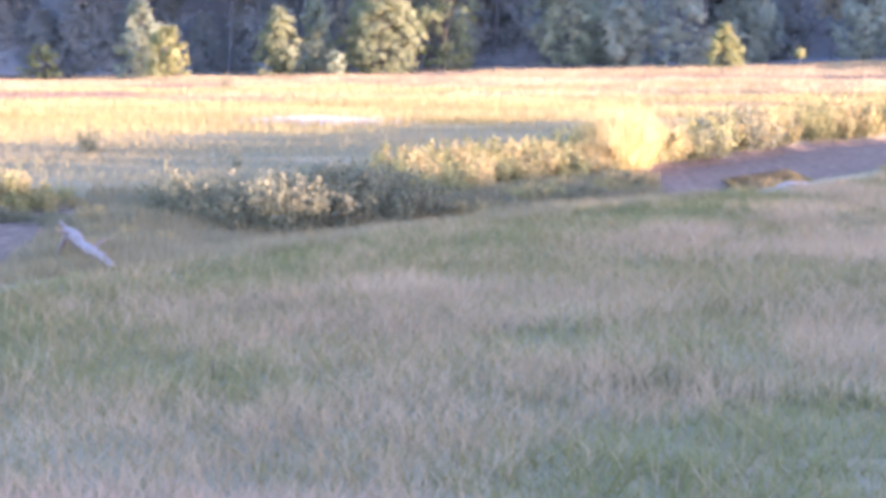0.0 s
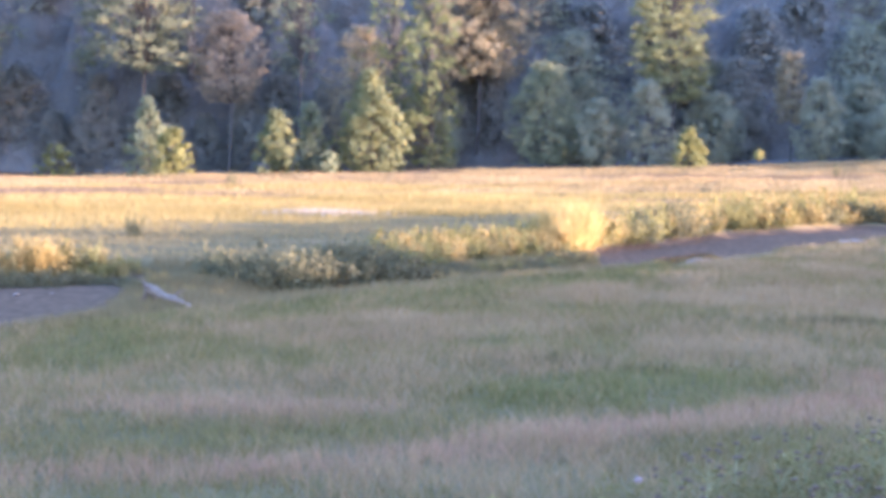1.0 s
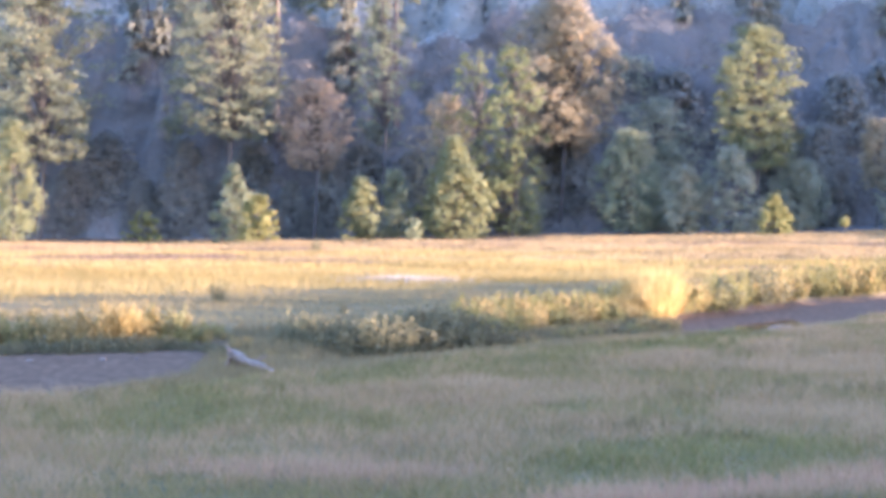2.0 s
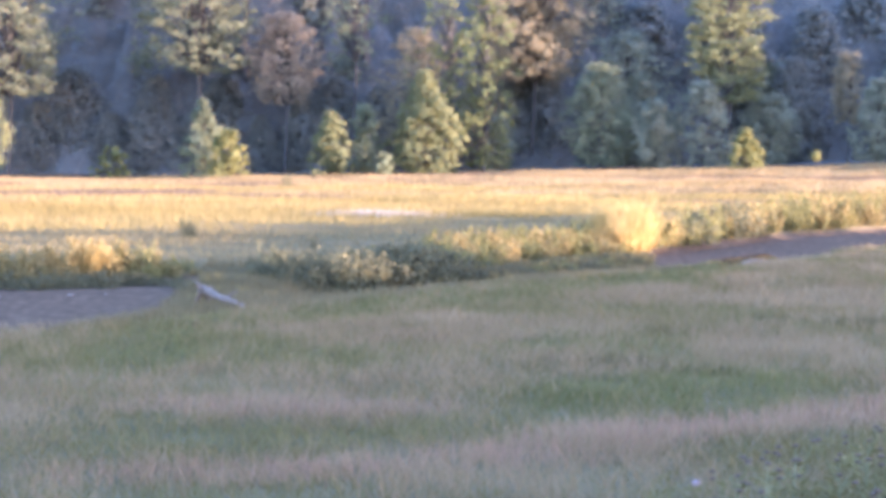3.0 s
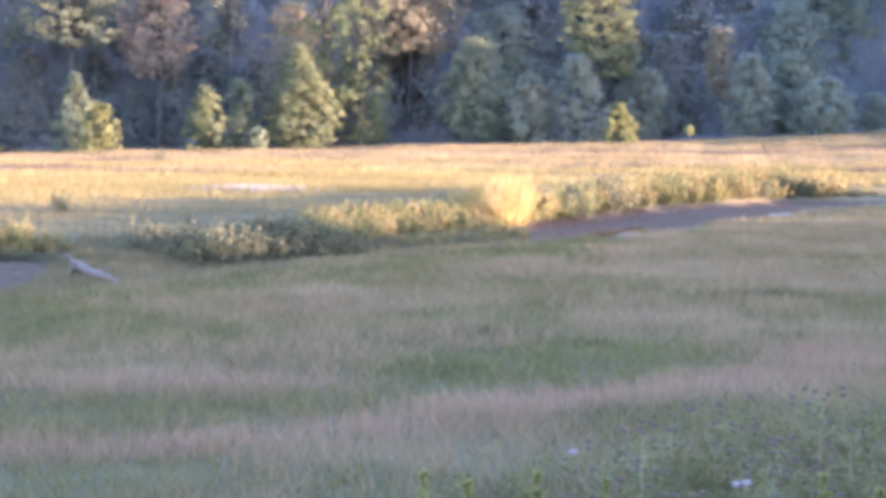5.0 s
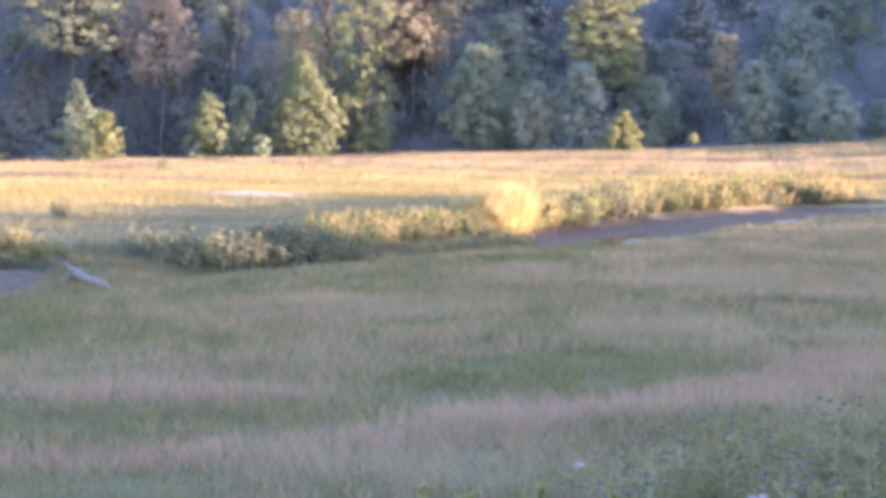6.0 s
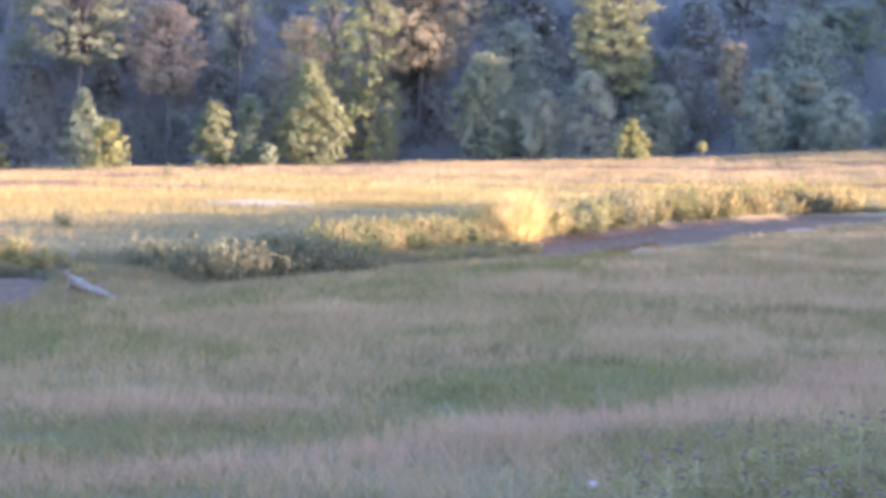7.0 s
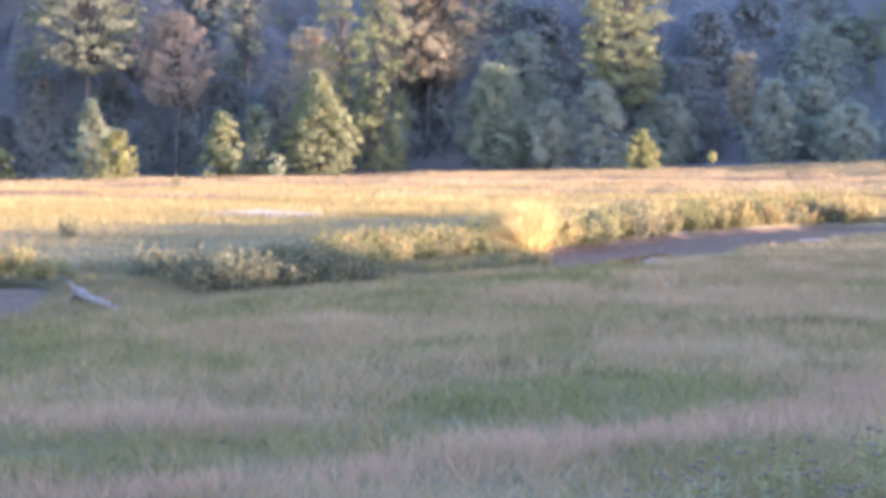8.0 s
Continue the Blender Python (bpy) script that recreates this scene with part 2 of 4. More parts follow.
def tube(points, radii, sides=6):
    """A tapered round stem along points."""
    pts = np.asarray(points, float)
    rad = np.asarray(radii, float)
    way = np.gradient(pts, axis=0)
    way /= np.linalg.norm(way, axis=1)[:, None] + 1e-9
    ref = np.where(np.abs(way[:, 2:3]) > 0.9, [[1.0, 0, 0]], [[0, 0, 1.0]])
    a = np.cross(way, ref)
    a /= np.linalg.norm(a, axis=1)[:, None] + 1e-9
    b = np.cross(way, a)
    ang = np.linspace(0, 2 * np.pi, sides, endpoint=False)
    ring = (np.cos(ang)[None, :, None] * a[:, None] + np.sin(ang)[None, :, None] * b[:, None]) * rad[:, None, None]
    v = (pts[:, None] + ring).reshape(-1, 3)
    i, j = np.meshgrid(np.arange(len(pts) - 1), np.arange(sides), indexing="ij")
    k = (j + 1) % sides
    f = np.stack([i * sides + j, i * sides + k, (i + 1) * sides + k, (i + 1) * sides + j], -1).reshape(-1, 4)
    return v, f


def random_dirs(n):
    d = rng.normal(size=(n, 3))
    return d / np.linalg.norm(d, axis=1)[:, None]


def leaf_quads(centres, sizes, slim=0.6, facing=None, along=None):
    """A small diamond leaf at each centre, at random turns or along given ways."""
    n = len(centres)
    a = random_dirs(n) if along is None else along
    h = random_dirs(n) if facing is None else facing + 0.75 * random_dirs(n)
    if facing is not None:
        h = h / (np.linalg.norm(h, axis=1)[:, None] + 1e-9)
        a = a - 0.85 * np.einsum("ij,ij->i", a, h)[:, None] * h
    b = np.cross(a, h)
    b /= np.linalg.norm(b, axis=1)[:, None] + 1e-9
    s = np.asarray(sizes)[:, None]
    v = np.stack([centres - a * s, centres + b * s * slim, centres + a * s, centres - b * s * slim], 1).reshape(-1, 3)
    return v, np.arange(4 * n).reshape(-1, 4)


def crown_clumps(height, width, low, count, point=0.0, clump=None, flat=1.0):
    """Loose leafy clumps, uneven in size, spread through a crown from the height low to the top; point narrows it upwards."""
    made = []
    ph = rng.random(4) * 6.28
    for i in range(count):
        q = (i + rng.random()) / count
        z = low + (height - low) * q
        shape = (math.sin(math.pi * min(1, 0.2 + 0.76 * q)) ** 0.6) * (1 - point * q) / (1 - 0.35 * point)
        ang = rng.random() * 2 * math.pi
        swell = 1 + 0.22 * math.sin(2 * ang + ph[0] + 3 * q) + 0.16 * math.sin(3 * ang + ph[1] + 9 * q + ph[2])
        r = width * 0.5 * shape * swell * (0.12 + 0.9 * math.sqrt(rng.random()))
        size = (clump or 0.095 * width + 0.09) * (0.6 + 0.75 * rng.random())
        z = min(z, height - 0.35 * size)
        made.append(((r * math.cos(ang), r * math.sin(ang), max(z, size * 0.5)), (size, size, size * flat * (0.55 + 0.4 * rng.random()))))
    return made


def clump_leaves(clumps, per_clump, leaf, thin=0.0):
    cs, ss, ns = [], [], []
    typical = np.median([r[0] for c, r in clumps])
    heights = [c[2] for c, r in clumps]
    middle, half = (max(heights) + min(heights)) / 2, (max(heights) - min(heights)) / 2 + 0.1
    broad = max(math.hypot(c[0], c[1]) for c, r in clumps) + 0.1
    for c, r in clumps:
        if rng.random() < thin:
            continue
        n = int(per_clump * (0.4 + 0.6 * (r[0] / typical) ** 2))
        d = random_dirs(n)
        cs.append(np.asarray(c) + d * (rng.random(n) ** 0.45 * (1 + 0.5 * rng.normal(size=n)))[:, None] * np.asarray(r))
        ss.append(leaf * (0.55 + 0.9 * rng.random(n)))
        ns.append(np.array([c[0] / broad, c[1] / broad, 0.8 * (c[2] - middle) / half + 0.15]) + 0.25 * d)
    return leaf_quads(np.concatenate(cs), np.concatenate(ss), 0.6, np.concatenate(ns))


def deciduous_parts(height, width, low, lobes_n=16, leaf=0.13, per_area=16, point=0.0, thin=0.0, leaves=None, bark=None, lean=0.0, clump=None, flat=1.0):
    clumps = crown_clumps(height, width, low, lobes_n * 8, point, clump, flat)
    r0 = 0.006 * height + 0.02
    zs = np.linspace(-0.25, height * 0.9, 8)
    bend = 0.02 * height
    trunk = np.stack([bend * np.sin(zs / height * 3) + lean * zs, bend * np.cos(zs / height * 2.3) - bend, zs], 1)
    clumps = [((c[0] + lean * c[2], c[1], c[2]), r) for c, r in clumps]
    pieces = [tube(trunk, r0 * (1.15 - zs / height * 1.02), 7)]
    for c, r in clumps[::3]:
        z0 = max(0.12 * height, 0.97 * low, c[2] - 0.2 * height)
        start = np.array([np.interp(z0, zs, trunk[:, a]) for a in range(3)])
        mid = (start + np.array(c)) / 2 + np.array([0, 0, 0.03 * height])
        pieces.append(tube([start, mid, c], [r0 * 0.36, r0 * 0.2, r0 * 0.06], 4))
    tv, tf = join(pieces)
    cv, cf = clump_leaves(clumps, 5.2 * per_area, leaf * 0.56, thin)
    return raw_mesh("trunk", tv, tf, bark or MAT_BARK_SHADED), raw_mesh("crown", cv, cf, leaves)


def fir_parts(height, width, low, whorls=16, leaf=0.3, leaves=None, bark=None, droop=0.35, power=0.85, dense=26, gaps=0.12):
    r0 = 0.011 * height + 0.06
    zs = np.linspace(-0.3, height, 9)
    pieces = [tube(np.stack([0.05 * np.sin(zs), 0.05 * np.cos(zs * 0.7), zs], 1), r0 * (1.03 - zs / height), 7)]
    cs, ss, al = [], [], []
    for i in range(whorls):
        q = i / (whorls - 1)
        z = low + (height - low) * q * 0.98
        reach = width * 0.5 * (1 - q) ** power + 0.25
        for j in range(7):
            if rng.random() < gaps:
                continue
            ang = rng.random() * 2 * math.pi
            length = reach * (0.6 + 0.5 * rng.random())
            zz = z + (rng.random() - 0.5) * (height - low) / whorls
            t = np.linspace(0, 1, 4)
            line = np.stack([np.cos(ang) * length * t, np.sin(ang) * length * t,
                             zz + 0.12 * length * t - droop * length * t * t], 1)
            pieces.append(tube(line, r0 * 0.22 * (1.05 - t), 3))
            n = int(dense * (0.35 + length / (width * 0.5)))
            u = rng.random(n) ** 0.7
            p = np.stack([np.interp(u, t, line[:, a]) for a in range(3)], 1)
            side = rng.normal(size=n) * 0.22 * length * (1.1 - u)
            p += np.stack([-np.sin(ang) * side, np.cos(ang) * side, -np.abs(rng.normal(size=n)) * leaf * 0.9], 1)
            w = np.stack([np.cos(ang) + 0.5 * rng.normal(size=n), np.sin(ang) + 0.5 * rng.normal(size=n),
                          -0.8 + 0.4 * rng.normal(size=n)], 1)
            cs.append(p)
            ss.append(leaf * (0.6 + 0.8 * rng.random(n)))
            al.append(w / np.linalg.norm(w, axis=1)[:, None])
    tv, tf = join(pieces)
    spread = np.concatenate(cs)
    out = spread * np.array([1.0, 1.0, 0.0])
    out = out / (np.linalg.norm(out, axis=1)[:, None] + 0.2) + np.array([0, 0, 0.5])
    cv, cf = leaf_quads(spread, np.concatenate(ss), 0.45, out, np.concatenate(al))
    return raw_mesh("trunk", tv, tf, bark or MAT_BARK), raw_mesh("crown", cv, cf, leaves)


def plant_tree(name, meshes, x, y, label, category="tree", group="", turn=0.0):
    ob = thing(name, (x, y, float(terrain(x, y))), label, category, group)
    ob.rotation_euler = (0, 0, turn)
    part("trunk", meshes[0], ob, "", True)
    part("crown", meshes[1], ob)
    return ob


# ======== the lie of the land ========
NEAR_EDGE = ((-60, -14, -8, -6, -4.3, -3.4, -2.2, -0.8, 1.6, 3.2, 5.0, 6.6, 8.2, 10.0, 11.7, 13.5, 14.5, 17, 19, 21, 26, 60),
             (29, 25, 23.6, 23.8, 25.2, 26.8, 28.6, 30.6, 33.6, 35.2, 38.0, 40.8, 43.2, 45.6, 47.8, 50.6, 51.8, 48.2, 43.5, 39.8, 35.5, 22))
FAR_FOOT = ((-60, -14, -10, -7.8, -3, 0, 2.9, 4.6, 8, 12, 14.5, 17, 19, 21, 26, 60), (42, 35, 34, 34.3, 36.4, 39.8, 43.8, 46.3, 51.8, 55.6, 55, 51.5, 46.5, 42.5, 38.5, 28))


def smooth01(v):
    v = np.clip(v, 0, 1)
    return v * v * (3 - 2 * v)


NOISE_TABLE = np.random.default_rng(3).random((256, 256))


def drift(x, y, size):
    """Smooth random patches of about the given size, 0 to 1."""
    u, v = np.asarray(x) / size + 500.3, np.asarray(y) / size + 300.7
    i, j = np.floor(u).astype(int), np.floor(v).astype(int)
    a, b = smooth01(u - i), smooth01(v - j)
    i, j = i % 255, j % 255
    t = NOISE_TABLE
    return (t[i, j] * (1 - a) + t[i + 1, j] * a) * (1 - b) + (t[i, j + 1] * (1 - a) + t[i + 1, j + 1] * a) * b


def wave(x, y):
    return (np.sin(x * 0.61 + 1.3 * np.sin(y * 0.23)) * np.sin(y * 0.47 + 0.8)
            + 0.5 * np.sin(x * 1.7 + y * 0.9) * np.sin(y * 1.3 - x * 0.4))


def terrain(x, y):
    """Height of the ground: flat meadow, a creek cut into it, a slow rise to the east and a wooded hill behind."""
    x, y = np.asarray(x, float), np.asarray(y, float)
    near, foot = np.interp(x, *NEAR_EDGE), np.interp(x, *FAR_FOOT)
    across = (y - near) / (foot - near)
    bed = -0.44 - 0.08 * smooth01((x - 3.2) / 1.2) * smooth01((7.6 - x) / 1.2)
    bed = bed * (1 - 0.55 * np.exp(-((x + 4.1) / 0.9) ** 2))
    cut = bed * smooth01(across * 1.9) * (1 - 0.5 * smooth01((across - 0.45) / 0.55))
    bank = smooth01((y - foot) / (1.3 + 0.1 * np.sin(x * 1.1)))
    creek = np.where(y < foot, cut, 0.5 * bed * (1 - bank))
    creek = np.where(y < near, 0.0, creek)
    rise = smooth01((y - 58) / 70) * (np.clip(0.04 + 0.02 * x, -0.35, 1.4) + 0.0014 * np.clip(x - 17, 0, 20) ** 2)
    # hill slanted away from the sun so its wood keeps a hazy tone
    hill = 0.04 * np.clip(y - 126, 0, 14) + np.clip(1.05 * (y - 151 + x * 0.33), 0, 48) * smooth01((y - 130) / 15)
    rough = wave(x, y) * (0.035 + 0.03 * smooth01((y - 55) / 30))
    rough = rough * np.where((y > near) & (y < foot + 1.5), 0.5, 1.0)
    return creek + rise + hill + rough


def axis_steps(fine_lo, fine_hi, step, lo, hi):
    inner = np.arange(fine_lo, fine_hi + step, step)
    grow = [step]
    while sum(grow) < 700:
        grow.append(grow[-1] * 1.22)
    out = np.cumsum(grow)
    left = (fine_lo - out)[(fine_lo - out) > lo][::-1]
    right = (inner[-1] + out)[(inner[-1] + out) < hi]
    return np.concatenate([[lo], left, inner, right, [hi]])


def build_ground():
    xs = axis_steps(-13, 22, 0.25, -600, 600)
    ys = axis_steps(26, 60, 0.15, -400, 700)
    gx, gy = np.meshgrid(xs, ys)
    v = np.stack([gx.ravel(), gy.ravel(), terrain(gx, gy).ravel()], 1)
    i, j = np.meshgrid(np.arange(len(ys) - 1), np.arange(len(xs) - 1), indexing="ij")
    a = i * len(xs) + j
    f = np.stack([a, a + 1, a + len(xs) + 1, a + len(xs)], -1).reshape(-1, 4)
    me = raw_mesh("ground", v, f, MAT_GROUND)
    me.polygons.foreach_set("use_smooth", np.ones(len(f), dtype=bool))
    tagged(new("ground", me), "dry meadow ground with a muddy creek cut across it", "ground", kind="structure")


def build_water():
    xs = np.linspace(4.8, 6.5, 60)
    near, foot = np.interp(xs, *NEAR_EDGE), np.interp(xs, *FAR_FOOT)
    lo, hi = near + 0.25 * (foot - near), near + 0.95 * (foot - near)
    v = np.concatenate([np.stack([xs, lo, np.full(60, -0.355)], 1), np.stack([xs, hi, np.full(60, -0.355)], 1)])
    k = np.arange(59)
    f = np.stack([k, k + 1, k + 61, k + 60], 1)
    tagged(new("water", raw_mesh("water", v, f, MAT_WATER)), "still shallow creek water reflecting the bank", "water", kind="structure")


build_ground()
build_water()

# ======== trees along the far edge of the meadow ========
EDGE = "trees at the edge of the meadow"


def edge_tree(name, x, y, label, turn=0.0, category="tree", **shape):
    kind = shape.pop("kind", "broad")
    meshes = fir_parts(**shape) if kind == "fir" else deciduous_parts(**shape)
    return plant_tree(name, meshes, x, y, label, category, EDGE, turn)


edge_tree("deciduous_tree", -31.2, 120, "tall narrow olive tree lit by low sun", height=7.6, width=3.4, low=0.3, leaves=MAT_OLIVE, point=0.4, lobes_n=20)
edge_tree("shrub", -23.4, 121, "small ragged yellow-green shrub at the field edge", category="shrub", height=2.1, width=2.3, low=0.1, leaves=MAT_LIME, lobes_n=10, leaf=0.1, per_area=24, clump=0.13, thin=0.2)
edge_tree("young_tree", -17.75, 120.8, "young pointed olive-green tree beside a brighter one", height=4.9, width=2.3, low=0.1, leaves=MAT_GREEN, point=0.75, lobes_n=30, leaf=0.12, per_area=14, clump=0.2)
edge_tree("young_tree", -15.95, 118.6, "young bright lime-green tree at the field edge", height=3.0, width=2.2, low=0.05, leaves=MAT_LIME, point=0.35, lobes_n=24, leaf=0.1, per_area=18, clump=0.18, thin=0.05)
edge_tree("young_tree", -10.0, 122.5, "young rounded olive-green tree against the dark wood", height=4.0, width=2.4, low=0.1, leaves=MAT_OLIVE, point=0.35, lobes_n=30, leaf=0.12, per_area=14, clump=0.2)
edge_tree("young_tree", -8.0, 123.5, "slender sparse young green tree", height=4.4, width=1.7, low=0.3, leaves=MAT_GREEN, lobes_n=14, leaf=0.12, per_area=22, thin=0.25)
edge_tree("young_tree", -6.7, 121.5, "low green sapling at the field edge", height=1.4, width=1.2, low=0.05, leaves=MAT_GREEN, lobes_n=10, leaf=0.11, per_area=14, clump=0.14, thin=0.2)
edge_tree("deciduous_tree", -4.25, 123.5, "sunlit olive tree with a pointed crown and ragged skirts", height=6.5, width=4.4, low=0.1, leaves=MAT_OLIVE, point=0.65, lobes_n=75, leaf=0.13, per_area=11, clump=0.24)
edge_tree("deciduous_tree", -4.9, 129, "yellowing tree with a rounded top behind others", height=9.4, width=4.6, low=2.0, leaves=MAT_GOLD, lobes_n=40, clump=0.34, per_area=9)
edge_tree("deciduous_tree", -0.6, 125, "tall bright green tree with loose hanging boughs", height=12.2, width=3.9, low=0.5, leaves=MAT_BRIGHT, lobes_n=62, thin=0.5, leaf=0.14, per_area=11, clump=0.3)
edge_tree("deciduous_tree", -3.0, 127, "tall green tree with open boughs", height=12.0, width=4.2, low=2.5, leaves=MAT_BRIGHT, lobes_n=50, thin=0.6, clump=0.3, per_area=9)
edge_tree("deciduous_tree", -9.4, 131.5, "tall green tree with a high hanging crown", height=17, width=4.2, low=7.4, leaves=MAT_GREEN, lobes_n=40, clump=0.34, per_area=9, thin=0.3)
edge_tree("deciduous_tree", 2.5, 132, "large golden-brown tree catching the low sun", height=15.6, width=7.0, low=5.8, leaves=MAT_GOLD, lobes_n=110, leaf=0.14, per_area=13, clump=0.42)
edge_tree("deciduous_tree", 6.8, 126.8, "grey-green tree with a ragged rounded crown", height=6.8, width=4.6, low=0.3, leaves=MAT_GREEN, lobes_n=44, point=0.3, clump=0.32, per_area=9)
edge_tree("deciduous_tree", 10.2, 126, "dim grey-green small tree in the shade", height=4.4, width=3.0, low=0.2, leaves=MAT_DIM, lobes_n=23, per_area=12, clump=0.3, point=0.3)
edge_tree("deciduous_tree", 13.2, 126, "dim grey-green shaded tree before the wood", height=5.6, width=3.6, low=0.2, leaves=MAT_DIM, lobes_n=27, per_area=12, clump=0.3, point=0.2)
edge_tree("deciduous_tree", 15.2, 130, "broad olive tree with layered boughs lit on one flank", height=13.4, width=5.8, low=4.2, leaves=MAT_OLIVE, bark=MAT_BARK_SHADED, lobes_n=56, clump=0.42, flat=0.7, leaf=0.14, per_area=15, point=0.2)
edge_tree("young_tree", 15.2, 120, "small bright yellow-green tree standing alone in the field", height=2.5, width=2.3, low=0.05, leaves=MAT_LIME, point=0.85, lobes_n=14, leaf=0.1, per_area=30, clump=0.2, thin=0.1)
edge_tree("sapling", 19.3, 119.3, "tiny round-headed sapling on a thin stem", height=1.0, width=0.45, low=0.62, leaves=MAT_LIME, lobes_n=5, leaf=0.08, per_area=30)
edge_tree("deciduous_tree", 24.4, 127, "hook-shaped grey-green tree with a peach-lit top", height=5.4, width=3.4, low=0.3, leaves=MAT_DIM, lobes_n=30, per_area=12, clump=0.3, point=0.15)
edge_tree("deciduous_tree", 23.0, 129.5, "slim tree with a peach-lit leaning top", height=7.2, width=2.3, low=2.6, leaves=MAT_GOLD, lobes_n=12)
edge_tree("deciduous_tree", 29.0, 126, "low broad dim green tree in the shade", height=3.7, width=4.4, low=0.1, leaves=MAT_DIM, lobes_n=23, per_area=12, clump=0.3)
edge_tree("deciduous_tree", 29.5, 138, "pale sunlit tree deep in the wood", height=9.0, width=4.6, low=3.0, leaves=MAT_OLIVE, lobes_n=14, thin=0.2)
edge_tree("deciduous_tree", 34.5, 137, "pale sunlit tree deep in the wood", height=10.5, width=5.2, low=3.0, leaves=MAT_OLIVE, lobes_n=14, thin=0.2)
edge_tree("fir_tree", -19.6, 130, "great olive fir with drooping sunlit boughs", height=25, width=8.6, low=6.7, leaves=MAT_FIR, bark=MAT_BARK_SHADED, lobes_n=95, clump=0.6, flat=0.65, leaf=0.16, per_area=14, point=0.5)
edge_tree("fir_tree", -32.0, 130, "great olive fir with drooping sunlit boughs", height=24, width=8.4, low=5.2, leaves=MAT_FIR, bark=MAT_BARK_SHADED, lobes_n=95, clump=0.6, flat=0.65, leaf=0.16, per_area=14, point=0.5)
edge_tree("deciduous_tree", -13.7, 130, "rounded tan-russet tree below tall pines", height=10.5, width=4.9, low=4.6, leaves=MAT_RUSSET, lobes_n=60, clump=0.32, per_area=8)
for px, py, ph, stem in ((-16.9, 136, 27, MAT_BARK_PINE), (-8.7, 136, 26, MAT_BARK_PINE), (-12.9, 142.5, 27, MAT_BARK_SHADED)):
    edge_tree("pine_tree", px, py, "tall bare-stemmed pine with a high crown", kind="fir", height=ph, width=6, low=17, leaves=MAT_FIR, bark=stem, whorls=9, leaf=0.2, dense=80)

# ======== the dark wood behind ========
WOOD = "trees of the wood"


def wood_models():
    made = []
    for k in range(4):
        h = 19 + 2.5 * k
        made.append(plant_tree("fir_tree", fir_parts(h, 7.5 + 0.6 * k, 0.6 + 0.5 * k, 20, 0.21, MAT_HAZEFIR, dense=78, gaps=0.0), -44 + 7 * k, 152 + 3 * k,
                               "tall dark fir in the shaded wood", "tree", WOOD))
    for k in range(3):
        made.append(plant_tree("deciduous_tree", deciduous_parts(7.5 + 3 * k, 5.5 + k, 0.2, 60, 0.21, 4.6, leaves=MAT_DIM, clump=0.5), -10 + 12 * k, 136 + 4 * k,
                               "shaded grey-green tree at the edge of the wood", "tree", WOOD))
    return made


WOOD_MODELS = wood_models()


def shade_belt_models():
    made = []
    for k in range(3):
        meshes = deciduous_parts(7.5 + 3 * k, 5.5 + k, 0.1, 9, 0.97, 2, leaves=MAT_DIM)
        made.append(plant_tree("deciduous_tree", meshes, 52 + 3 * k, -66 - 4 * k, "dense broad-leaved tree added out of view to cast shade", "tree", "trees of the belt"))
    return made


SHADE_BELT = shade_belt_models()


def copy_tree(model, x, y, size):
    ob = copy_thing(model, pose(x, y, float(terrain(x, y)) - 0.1, 0, 0, rng.random() * 360))
    ob.scale = (size, size, size * (0.92 + 0.16 * rng.random()))
    return ob


for row_y, gap, kinds, size in ((129.5, 9, (4, 4, 5), 0.6), (134.5, 9, (4, 5), 0.85), (139, 14, (0, 1, 5), 1.0), (146, 17, (0, 1, 2, 3), 1.0)):
    x = -54.0 + rng.random() * 3
    while x < 56:
        kx = kinds[int(rng.integers(len(kinds)))]
        if not (row_y < 138 and -31 < x < -6):      # no undergrowth below the great firs
            copy_tree(WOOD_MODELS[kx], x + rng.normal() * 0.6, row_y + rng.normal() * 1.4, size * (0.85 + 0.3 * rng.random()))
        x += gap * (0.75 + 0.5 * rng.random())


# taller trees that stand out dimly against the slope
for x, y, k, size in ((7.5, 140, 6, 0.96), (11.5, 144, 1, 0.95), (17.6, 143.5, 0, 0.95), (26.0, 143, 1, 0.9), (29.8, 140, 6, 0.9), (34.0, 142, 0, 1.0), (38.5, 141, 6, 1.0),
                      (-27.6, 140, 0, 1.0), (-24.6, 143, 2, 0.95), (-10.2, 144, 1, 0.9), (-37.0, 141, 6, 1.1), (3.8, 144.5, 0, 1.05)):
    copy_tree(WOOD_MODELS[k], x, y, size)
for x, y, size in ((30.2, 128, 0.42), (32.6, 127.4, 0.36), (34.6, 128.2, 0.45), (36.8, 127.6, 0.4), (39.0, 128.2, 0.5)):
    copy_tree(WOOD_MODELS[4], x, y, size)


# undergrowth below the great firs, its dusk put into the leaf tone
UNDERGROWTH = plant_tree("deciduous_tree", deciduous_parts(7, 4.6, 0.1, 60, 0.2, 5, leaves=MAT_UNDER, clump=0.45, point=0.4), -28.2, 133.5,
                         "dusky low tree in the deep shade of the wood", "tree", WOOD)
for x, y, size in ((-25.4, 131.8, 0.62), (-22.8, 133.4, 0.9), (-20.3, 131.6, 0.55), (-18.2, 133.6, 0.95), (-15.4, 131.8, 0.6), (-12.6, 131.6, 0.72), (-10.6, 133.2, 0.95), (-7.4, 132.4, 0.8),
                   (-24.2, 136.5, 1.15), (-16.8, 137, 1.2), (-30.4, 132, 0.7)):
    copy_tree(UNDERGROWTH, x, y, size)
